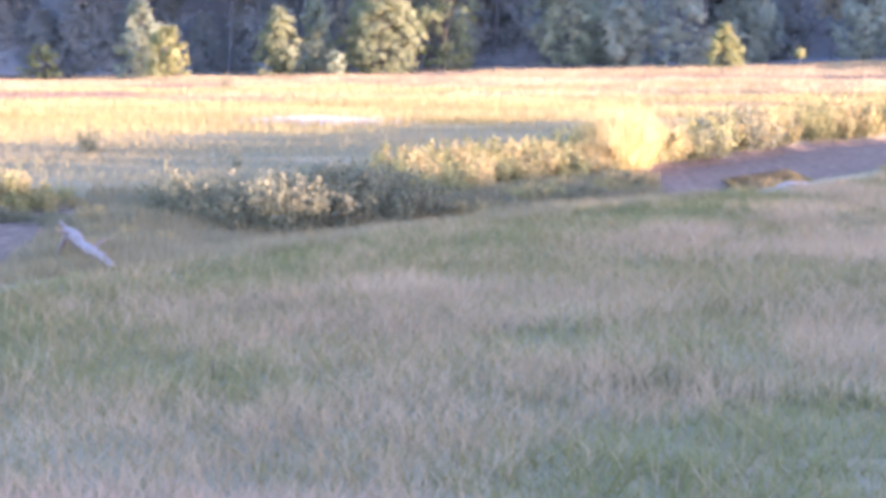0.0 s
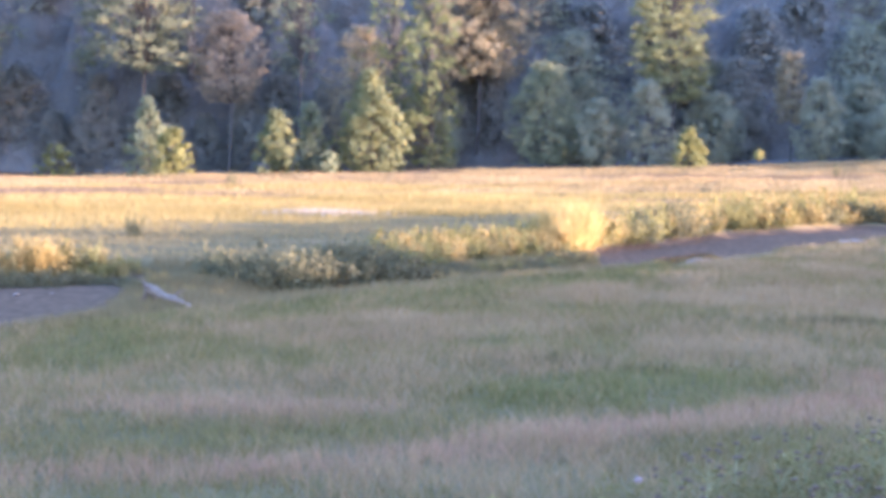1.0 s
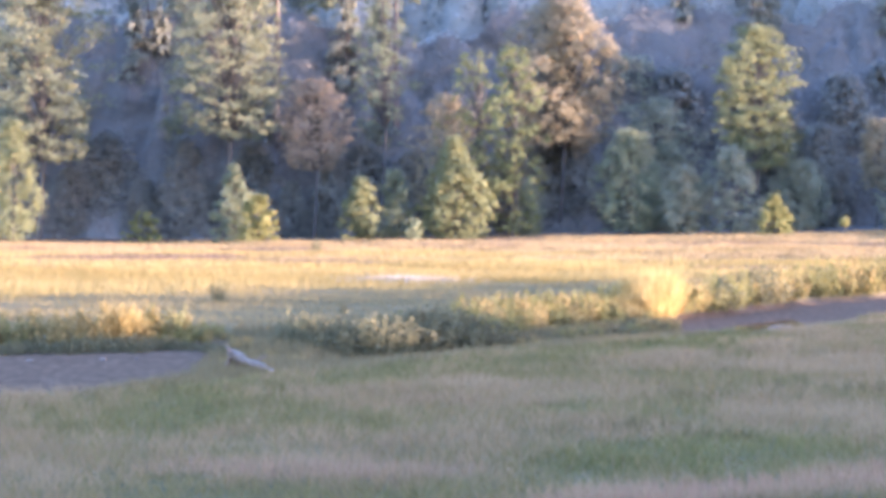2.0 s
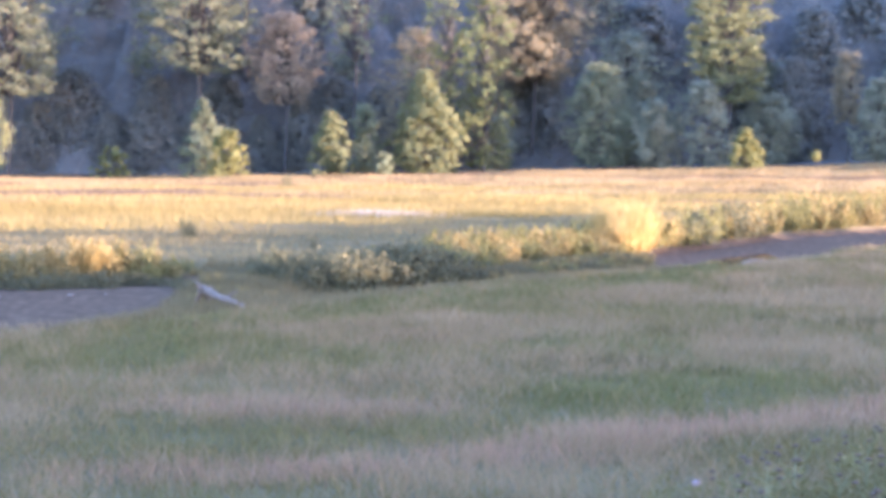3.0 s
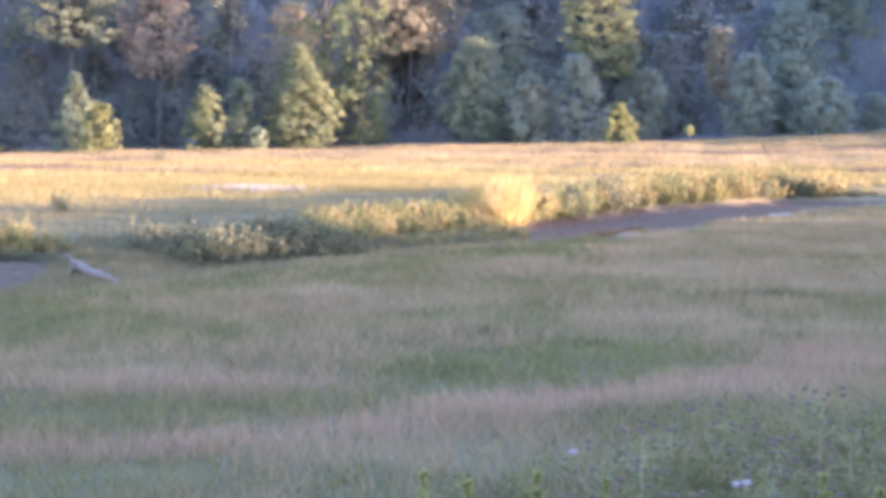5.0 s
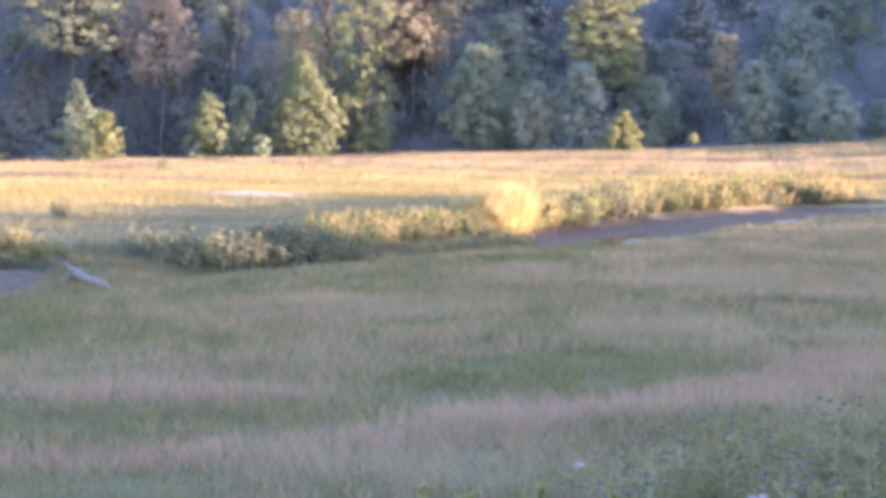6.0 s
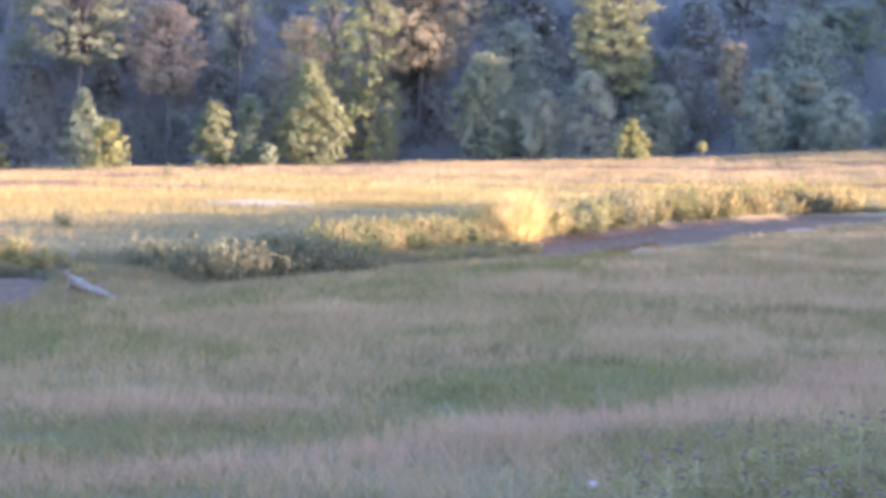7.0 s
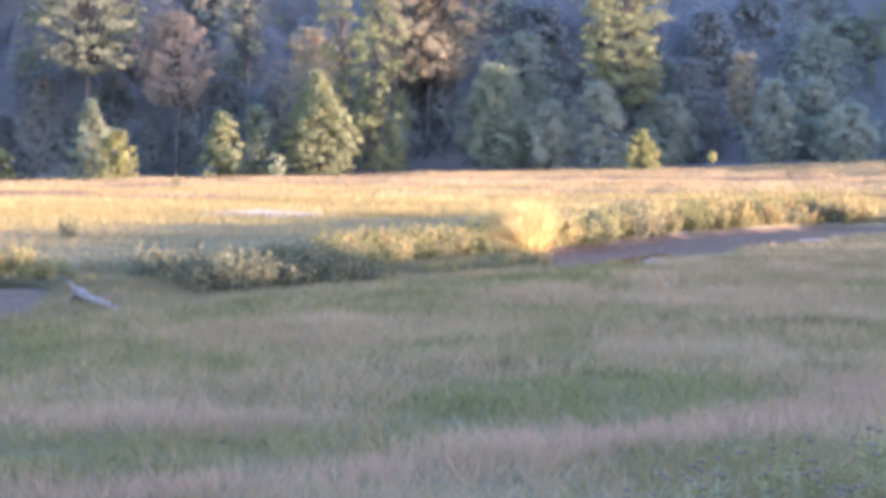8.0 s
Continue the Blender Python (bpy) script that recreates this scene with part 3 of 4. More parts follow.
# and in the gaps between the shaded trees farther along
for k, (x, y, size) in enumerate(((-22.7, 131.0, 0.72), (-21.6, 131.3, 0.6), (0.4, 133.0, 0.8), (1.9, 134.5, 1.05), (3.6, 133.4, 0.85), (17.4, 135.5, 1.15), (20.2, 133.6, 0.95), (22.0, 137.0, 1.4), (25.5, 139.5, 1.5), (28.4, 137.0, 1.2), (10.5, 139.0, 1.5))):
    bush_tree = copy_thing(UNDERGROWTH, pose(x, y, float(terrain(x, y)) - 0.1, 0, 0, 67 * k))
    bush_tree.scale = (size, size, 1.05 * size)


def crown_shell(x, y, z, width, tall, cone, n):
    """One crown in the mass of the wood: its lumpy closed body, and the leafy sprays that break its outline."""
    ox, oy = 40 * rng.random(), 40 * rng.random()

    def reach(h, ang):
        r = (1 - h) ** 0.8 + 0.05 if cone else np.sqrt(np.clip(1 - (1.75 * h - 0.78) ** 2, 0.03, 1))
        u, w = ang * 0.5 * width + ox, h * tall + oy
        return 0.5 * width * r * (0.6 + 0.42 * drift(u, w, 1.4) + 0.26 * drift(u, w, 0.55) + 0.1 * drift(u + 7, w, 0.27))

    ang = math.pi * (0.95 + 1.1 * rng.random(n))
    h = rng.random(n) ** (1.5 if cone else 1.0)
    r = reach(h, ang) * (0.86 + 0.36 * rng.random(n))
    c = np.stack([x + r * np.cos(ang), y + r * np.sin(ang), z + h * tall], 1)
    rise = np.full(n, 0.45) if cone else 1.5 * (h - 0.35)
    way = np.stack([np.cos(ang), np.sin(ang), rise], 1)
    rings, sides = 14, 14
    hh, aa = np.meshgrid(np.linspace(0, 1, rings), np.linspace(0.85 * np.pi, 2.15 * np.pi, sides), indexing="ij")
    rr = 0.88 * reach(hh, aa)
    body = np.stack([x + rr * np.cos(aa), y + rr * np.sin(aa), z + hh * tall], -1).reshape(-1, 3)
    i, j = np.meshgrid(np.arange(rings - 1), np.arange(sides - 1), indexing="ij")
    faces = np.stack([i * sides + j, i * sides + j + 1, (i + 1) * sides + j + 1, (i + 1) * sides + j], -1).reshape(-1, 4)
    return c, way / np.linalg.norm(way, axis=1)[:, None], body, faces


def canopy(name, label, material, shells, size):
    c = np.concatenate([one[0] for one in shells])
    out = np.concatenate([one[1] for one in shells])
    n = len(c)
    v, f = leaf_quads(c, size * (0.6 + 0.7 * rng.random(n)), 0.6)
    q = v.reshape(-1, 4, 3) - c[:, None]
    q -= 0.2 * np.einsum("nij,nj->ni", q, out)[..., None] * out[:, None]
    v, f = join([((q + c[:, None]).reshape(-1, 3), f)] + [one[2:] for one in shells])
    me = raw_mesh(name, v, f, material)
    me.polygons.foreach_set("use_smooth", np.ones(len(f), dtype=bool))
    tagged(new(name, me), label, "woods", kind="stuff")


def wood_front(x, up, crowns):
    """How far the leafy front of the wood stands forward at a height: crown beside crown, pointed and round, with loose boughs."""
    out = np.zeros_like(x)
    for cx, cz, width, tall, cone, depth in crowns:
        near = np.abs(x - cx) < 0.7 * width
        h = (up[near] - cz) / tall
        half = np.where((h > 0) & (h < 1), (1 - h) ** 0.8 if cone else np.sqrt(np.clip(1 - (1.8 * h - 0.8) ** 2, 0, 1)), 0.0)
        half = 0.5 * width * half * (0.7 + 0.6 * drift(x[near] + cz, up[near] + cx, 0.8)) + 1e-4
        swell = np.sqrt(np.clip(1 - ((x[near] - cx) / half) ** 2, 0, 1))
        out[near] = np.maximum(out[near], depth * np.clip(4 * h, 0, 1) * swell)
    return out + 0.4 * drift(x, up, 1.6) + 0.22 * drift(x + 9, up, 0.6)


def front_place(x, up, forward):
    y = 132.5 + 1.2 * np.sin(x * 0.09) + 0.75 * up
    return np.stack([x, y - forward, terrain(x, y - 0.75 * up) - 0.4 + up], -1)


def wood_top(x):
    """The uneven skyline of the leafy front."""
    return 11.5 + 4.5 * drift(x, 0 * x, 5.5) + 3.0 * drift(x + 3, 0 * x + 9, 1.9) + 1.2 * drift(x, 0 * x + 20, 0.6)


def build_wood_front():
    """The closed leafy front of the shaded wood, crown over crown, kept in low relief to stand in for haze."""
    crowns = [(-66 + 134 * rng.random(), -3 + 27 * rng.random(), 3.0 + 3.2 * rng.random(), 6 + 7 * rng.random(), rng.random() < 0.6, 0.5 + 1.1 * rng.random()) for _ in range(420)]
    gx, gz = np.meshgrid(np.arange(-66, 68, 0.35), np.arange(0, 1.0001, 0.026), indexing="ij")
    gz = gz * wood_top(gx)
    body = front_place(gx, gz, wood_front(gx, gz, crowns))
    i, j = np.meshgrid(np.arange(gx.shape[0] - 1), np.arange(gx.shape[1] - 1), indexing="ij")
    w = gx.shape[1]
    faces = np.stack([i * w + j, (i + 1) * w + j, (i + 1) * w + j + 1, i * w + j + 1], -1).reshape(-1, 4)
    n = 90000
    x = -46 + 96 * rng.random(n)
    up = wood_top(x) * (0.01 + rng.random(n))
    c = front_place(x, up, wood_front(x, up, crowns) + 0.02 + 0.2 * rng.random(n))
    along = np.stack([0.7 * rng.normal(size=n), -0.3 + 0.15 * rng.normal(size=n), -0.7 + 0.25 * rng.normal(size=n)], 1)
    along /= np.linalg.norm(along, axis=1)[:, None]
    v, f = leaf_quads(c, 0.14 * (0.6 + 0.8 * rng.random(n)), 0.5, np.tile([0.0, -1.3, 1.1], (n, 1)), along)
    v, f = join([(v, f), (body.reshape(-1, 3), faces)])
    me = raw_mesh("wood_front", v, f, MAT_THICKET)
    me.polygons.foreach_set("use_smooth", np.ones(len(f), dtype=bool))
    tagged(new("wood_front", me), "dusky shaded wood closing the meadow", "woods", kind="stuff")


def build_hillside():
    """The unbroken wood that climbs the hill behind."""
    shells = []
    for k in range(150):
        x, up = -52 + 112 * rng.random(), 3 + 24 * rng.random()
        y = 151 - 0.33 * x + up / 1.05
        if y > 146:
            shells.append(crown_shell(x, y, float(terrain(x, y)) - 1.0, 5.5 + 3 * rng.random(), 9 + 6 * rng.random(), rng.random() < 0.6, 850))
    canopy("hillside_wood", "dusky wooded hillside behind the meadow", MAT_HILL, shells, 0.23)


# unseen trees added on the sun side to shade the wood's edge
for k in range(12):
    x, y = 42 + 16 * rng.random(), 118.5 + 6 * rng.random()
    copy_tree(SHADE_BELT[1 + k % 2], x, y, 0.46 + 0.12 * rng.random())
for k in range(8):
    copy_tree(SHADE_BELT[1], 44 + 2.6 * k, 116.9 - 0.9 * (k % 2), 0.66 + 0.06 * rng.random())
for k in range(9):
    copy_tree(SHADE_BELT[1 + k % 2], 43 + 2 * k, 117.9 + 0.1 * k, 0.44 + 0.08 * rng.random())
for k in range(14):
    x, y = 44 + 16 * rng.random(), 138 + 15 * rng.random()
    copy_tree(SHADE_BELT[2], x, y, 1.3 + 0.3 * rng.random())
for k in range(48):
    y = 129 + 2.4 * (k // 3) + 0.5 * rng.normal()
    copy_tree(SHADE_BELT[2], 0.3 * y + 5 + 5 * (k % 3), y, (0.65 if abs(y - 134.5) < 1.6 else 1.15) + 0.15 * rng.random())

# unseen thin row of trees added sunward to soften light on the wood
def filter_tree_model():
    meshes = deciduous_parts(21, 8, 6.2, 14, 0.45, 2, leaves=MAT_DIM, thin=0.48)
    return plant_tree("deciduous_tree", meshes, 62, 98, "tall thin-crowned tree added out of view to filter the sun", "tree", "trees of the belt")


FILTER_TREE = filter_tree_model()
for k in range(1, 8):
    copy_tree(FILTER_TREE, 62 + 3 * rng.random(), 98 + 4.5 * k, 0.95 + 0.12 * rng.random())

# unseen tree belt added to shade the near meadow, its end sized to the shadow line
for row in range(4):
    y = -60.0
    while y < 19:
        copy_tree(SHADE_BELT[1 + (row + int(y)) % 2], 44 + 5 * row + rng.normal() * 0.5, y, (0.8 + 0.2 * rng.random()) * (1.0 if y < 14 else 0.8))
        y += 2.6 + 0.8 * rng.random()
for y, size in ((20.5, 0.50), (22.4, 0.325), (24.2, 0.335), (26.0, 0.415), (27.7, 0.41), (29.4, 0.39), (31.0, 0.355), (32.4, 0.31), (33.6, 0.26)):
    for row in range(4):
        copy_tree(SHADE_BELT[0], 43.5 + 2.4 * row, y + 0.45 * row, size)

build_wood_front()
build_hillside()

# ======== weeds and bushes on the creek bank ========
BANK = "bushes on the creek bank"


def weed_bush_meshes(width, height, leaves, leaf=0.041, spikes=16, ragged=0.6):
    """A loose bush of leafy upright stems of uneven height."""
    stems, cs, ss = [], [], []
    for i in range(spikes + 18):
        ang, r = rng.random() * 6.28, width * 0.46 * math.sqrt(rng.random())
        foot = np.array([r * math.cos(ang), r * math.sin(ang), -0.05])
        h = height * (1.05 - ragged * rng.random()) * (1 - 0.35 * (r / (width * 0.46)) ** 2)
        tip = foot * 1.3 + np.array([0.07 * rng.normal(), 0.07 * rng.normal(), h])
        bow = (foot + tip) / 2 + 0.02 * rng.normal(size=3)
        stems.append(tube([foot, bow, tip], [0.007, 0.005, 0.002], 3))
        n = int(44 * h / height)
        t = rng.random(n) ** 0.75
        p = foot + (tip - foot) * t[:, None]
        p += rng.normal(size=(n, 3)) * (0.055 * width * (1.25 - 0.7 * t))[:, None]
        p[:, 2] = np.abs(p[:, 2])
        cs.append(p)
        ss.append(leaf * (0.6 + 0.9 * rng.random(n)))
    sv, sf = join(stems)
    spread = np.concatenate(cs)
    lv, lf = leaf_quads(spread, np.concatenate(ss), 0.5, spread / width * np.array([1.2, 1.2, 0.4]))
    return raw_mesh("stalk_frame", sv, sf, MAT_STEM), raw_mesh("foliage", lv, lf, leaves)


def blades(x, y, z, height, width, lean):
    """One slim upright blade at each place."""
    n = len(x)
    ang = rng.random(n) * 2 * np.pi
    la = rng.random(n) * 2 * np.pi
    bx, by = np.cos(ang) * width / 2, np.sin(ang) * width / 2
    a = np.stack([x - bx, y - by, z - 0.02], 1)
    b = np.stack([x + bx, y + by, z - 0.02], 1)
    c = np.stack([x + np.cos(la) * lean * height, y + np.sin(la) * lean * height, z + height], 1)
    return np.stack([a, b, c], 1).reshape(-1, 3), np.arange(3 * n).reshape(-1, 3)


def tussock_mesh(width, height, material, n=900, name="blades"):
    r, ang = width * 0.36 * np.sqrt(rng.random(n)), rng.random(n) * 2 * np.pi
    x, y = r * np.cos(ang), r * np.sin(ang)
    h = height * (0.55 + 0.5 * rng.random(n)) * (1 - 0.3 * (r / (width * 0.36)) ** 2)
    v, f = blades(x, y, np.zeros(n), h, 0.018 + 0.014 * rng.random(n), 0.12 + 0.25 * rng.random(n))
    tips = v[2::3]
    out = np.stack([x, y, np.zeros(n)], 1)
    tips += out * 0.55
    v[2::3] = tips
    return raw_mesh(name, v, f, material)


def bush(x, y, meshes, label, name="weed_bush", group=BANK):
    ob = thing(name, (x, y, float(terrain(x, y)) - 0.03), label, "bush", group)
    tagged(part("stalk_frame", meshes[0], ob), kind="stuff")
    part("foliage", meshes[1], ob)
    return ob


def tussock(x, y, me, label, name="grass_tussock", group=BANK):
    ob = tagged(new(name, me), label, "grass tussock", group)
    ob.location = (x, y, float(terrain(x, y)) - 0.03)
    return ob


def build_bank():
    green = [weed_bush_meshes(1.0, 0.85, MAT_BUSH) for _ in range(3)]
    dry = [weed_bush_meshes(0.9, 0.85, MAT_BUSH_DRY) for _ in range(3)]
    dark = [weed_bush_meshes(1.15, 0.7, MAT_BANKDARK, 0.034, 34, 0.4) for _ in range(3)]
    reeds = [tussock_mesh(1.1, 1.0, MAT_REED) for _ in range(2)]

    def add(kind, x, away, size, tall=1.0):
        y = float(np.interp(x, *FAR_FOOT)) + away
        if kind == "reed":
            ob = tussock(x, y, reeds[int(rng.integers(2))], "tall golden grass tussock on the creek bank")
        else:
            models, text = {"green": (green, "leafy yellow-green weed bush on the creek bank"),
                            "dry": (dry, "dry golden-brown weed bush on the creek bank"),
                            "dark": (dark, "low dark green bush on the creek bank, deepened for shade")}[kind]
            ob = bush(x, y, models[int(rng.integers(len(models)))], text)
        ob.rotation_euler = (0, 0, rng.random() * 6.28)
        ob.scale = (size, size, size * tall)

    # left of the gap, tall and sunlit
    for x, k, s in ((-10.2, "dry", 1.2), (-9.6, "dry", 1.1), (-9.0, "green", 1.0), (-8.6, "dry", 1.2), (-8.1, "dry", 1.05), (-7.7, "dry", 1.25),
                    (-7.3, "reed", 1.0), (-7.0, "dry", 1.2), (-6.6, "green", 1.1), (-6.3, "dry", 0.85), (-6.0, "green", 0.65), (-5.7, "green", 0.45)):
        add(k, x, 0.6 + 0.35 * rng.random(), s * 0.8, 1.0)
        add("green" if rng.random() < 0.2 else "dry", x + 0.25, 0.35 + 0.3 * rng.random(), s * 0.65, 0.8)
        # dark fringe along the foot, carrying the bank's shade in its leaves
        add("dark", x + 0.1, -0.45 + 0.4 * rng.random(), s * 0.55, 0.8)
    # low weeds in the gap round the log
    for x, y, s in ((-5.5, 34.3, 0.5), (-5.2, 33.8, 0.42), (-4.95, 34.4, 0.5), (-4.7, 33.2, 0.3), (-4.45, 34.0, 0.42), (-4.2, 32.6, 0.3), (-4.0, 33.6, 0.4), (-3.7, 32.4, 0.28), (-5.0, 32.6, 0.25)):
        add(("dark", "dry")[int(rng.integers(2))], x, y - float(np.interp(x, *FAR_FOOT)), s, 0.7)
    # dark bushes after the gap, their shade put into the leaves, standing forward in the dry bed
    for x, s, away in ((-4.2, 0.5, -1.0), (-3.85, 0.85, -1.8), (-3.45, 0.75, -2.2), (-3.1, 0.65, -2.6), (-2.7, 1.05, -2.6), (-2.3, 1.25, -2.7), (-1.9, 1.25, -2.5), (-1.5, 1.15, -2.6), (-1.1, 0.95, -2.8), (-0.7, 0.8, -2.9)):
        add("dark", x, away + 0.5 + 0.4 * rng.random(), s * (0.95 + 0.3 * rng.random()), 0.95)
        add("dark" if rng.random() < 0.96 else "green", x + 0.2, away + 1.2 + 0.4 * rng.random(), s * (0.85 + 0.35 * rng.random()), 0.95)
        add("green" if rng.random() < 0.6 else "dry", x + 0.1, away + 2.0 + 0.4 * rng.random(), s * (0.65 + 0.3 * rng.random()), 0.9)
    # low weeds on the slope below the bank, many darkened in colour for shade
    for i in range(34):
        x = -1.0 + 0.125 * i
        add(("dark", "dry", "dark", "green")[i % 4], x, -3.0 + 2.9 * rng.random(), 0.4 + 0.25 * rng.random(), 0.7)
    # thinning weeds, green and dry by turns
    for i in range(16):
        x = -1.2 + i * 0.26
        add(("green", "dry", "dry", "green")[i % 4], x, -0.1 + 0.9 * rng.random(), 0.65 + 0.3 * rng.random(), 0.8)
        add(("green", "dry", "green")[i % 3], x + 0.1, 1.6 + 0.9 * rng.random(), 0.7 + 0.3 * rng.random(), 0.85)
    for x, away, s in ((2.45, 0.9, 0.6), (2.8, 0.5, 0.85), (3.1, 0.6, 1.0), (3.0, 1.1, 1.2), (3.42, 0.8, 0.75), (2.6, 1.5, 0.95), (2.2, 1.2, 0.6), (3.3, 1.3, 0.9)):
        add("reed", x, away, s * 1.02, 0.8 + 0.4 * rng.random())
    for x, away, s in ((2.5, 0.5, 0.6), (3.35, 0.45, 0.55), (2.95, 0.4, 0.5)):
        add("dry", x, away, s)
    for i in range(64):
        x = 3.5 + i * 0.29
        k = ("green", "dry", "dry", "dark")[int(rng.integers(4))]
        add(k, x, (0.7 if x < 5 else 1.05) + 0.5 * rng.random(), (0.7 + 0.55 * rng.random() ** 2) * (1.2 if x < 6.5 else 1.0 if x < 13.2 else 0.42), 0.9)
        if i % 2 == 0:
            add(("green", "dry", "dark")[i // 2 % 3], x, 1.8 + 0.8 * rng.random(), (0.85 + 0.6 * rng.random() ** 2) * (1.0 if x < 13.2 else 0.42), 0.95)
    # unseen bushes added beyond the bank's end to shade the mud
    for i in range(20):
        add(("green", "dry")[i % 2], 17.5 + 0.4 * i, 0.9 + 0.7 * rng.random(), 1.3 + 0.2 * rng.random())
    for i, (x, s) in enumerate(((6.9, 1.2), (7.6, 1.4), (8.3, 1.5), (9.0, 1.6), (9.7, 1.45), (10.4, 1.5), (11.2, 1.35), (12.0, 1.45))):
        add("green" if i % 3 else "dry", x, 1.7 + 0.4 * rng.random(), s * 0.9)
    # single weeds out in the meadow
    lone = [weed_bush_meshes(1.1, 0.75, MAT_BANKDARK) for _ in range(2)]
    # three near x 24 are added unseen to cast a shadow streak
    for x, y, s, k in ((-7.35, 47.4, 0.85, 0), (-3.9, 42.5, 0.32, 1), (23.5, 62.5, 0.8, 1), (24.6, 63.6, 0.9, 0), (25.4, 64.6, 0.8, 1), (20.3, 101, 0.7, 1), (-9.7, 93, 0.9, 0)):
        ob = bush(x, y, lone[k], "single dark green weed bush in dry grass", "weed_bush", "weeds in the meadow")
        ob.scale = (s * 0.42, s * 0.42, s * 1.5)
    stalks = tussock_mesh(0.16, 0.5, MAT_WEED, 4)
    for x, y in ((-7.15, 41.5), (-4.9, 41)):
        tussock(x, y, stalks, "thin pale dry stalks standing in the grass", "dry_stalks", "weeds in the meadow")


build_bank()

# ======== log, sticks and stones in the creek ========


def build_log():
    ob = thing("driftwood_log", (-4.63, 31.0, float(terrain(-4.63, 31.0))), "bleached grey driftwood log lying across the creek mud", "log")
    t = np.linspace(0, 1, 14)
    head, tail = np.array([0.0, 0.0, 0.01 - ob.location.z]), np.array([1.12, -3.6, 0.04 - ob.location.z])
    line = head + (tail - head) * t[:, None] + np.stack([0.01 * np.sin(9 * t), 0 * t, 0.006 * np.sin(t * 11)], 1)
    v, f = tube(line, 0.07 * (1.05 - 0.55 * t) * (1 + 0.12 * np.sin(11 * t)), 9)
    v += 0.008 * rng.normal(size=v.shape)
    trunk = part("trunk", raw_mesh("log", v, f, MAT_WOOD), ob, "", True)
    for q, way, r in ((0.01, (-0.12, 0.1, 0.13), 0.035), (0.02, (-0.16, -0.05, -0.3), 0.045), (0.03, (0.12, 0.12, -0.3), 0.045), (0.12, (-0.14, -0.2, 0.1), 0.025), (0.55, (0.2, 0.1, 0.12), 0.02)):
        p = head + (tail - head) * q
        bv, bf = tube([p, p + 0.5 * np.array(way) + [0, 0, 0.01], p + np.array(way)], [r, r * 0.8, r * 0.4], 6)
        part("branch_stub", raw_mesh("branch_stub", bv, bf, MAT_WOOD), trunk, "", True)


def stone_mesh(seed):
    bm = bmesh.new()
    bmesh.ops.create_icosphere(bm, subdivisions=2, radius=1)
    for vert in bm.verts:
        vert.co *= 1 + 0.22 * noise.noise(vert.co * 1.6 + Vector((seed, 0, 0)))
        vert.co.z *= 0.55
    me = bpy.data.meshes.new("stone")
    bm.to_mesh(me)
    bm.free()
    me.materials.append(MAT_STONE)
    me.polygons.foreach_set("use_smooth", np.ones(len(me.polygons), dtype=bool))
    return me


def build_stones():
    models = [stone_mesh(k * 3.1) for k in range(3)]
    for i, (x, y, s) in enumerate(((5.02, 38.2, 0.24), (5.22, 38.3, 0.18), (4.85, 38.1, 0.14), (9.25, 44.9, 0.3), (9.5, 45.1, 0.34), (9.75, 45.3, 0.22), (13.0, 50.0, 0.24), (13.25, 50.2, 0.2),
                                   (-7.15, 33.0, 0.13), (-8.3, 32.6, 0.12), (-6.6, 33.2, 0.07), (8.6, 48.0, 0.09))):
        ob = tagged(new("stone", models[i % 3]), "pale weathered stone lying on the creek mud", "stone", "stones in the creek")
        ob.location = (x, y, max(-0.44, float(terrain(x, y))) + 0.12 * s)
        ob.scale = (s * 0.6, s * 0.45, s * 0.32)
        ob.rotation_euler = (0, 0, i * 1.3)


def build_stick():
    v, f = tube([(0, 0, 0.0), (0.45, 0.1, 0.05), (0.95, 0.15, 0.0)], [0.022, 0.02, 0.012], 6)
    ob = tagged(new("fallen_branch", raw_mesh("fallen_branch", v, f, MAT_WOOD)), "thin pale fallen branch on the muddy bank", "branch")
    ob.location = (5.7, 50.2, float(terrain(5.7, 50.2)) + 0.03)
    ob.rotation_euler = (0, 0.12, -0.25)


build_log()
build_stones()
build_stick()

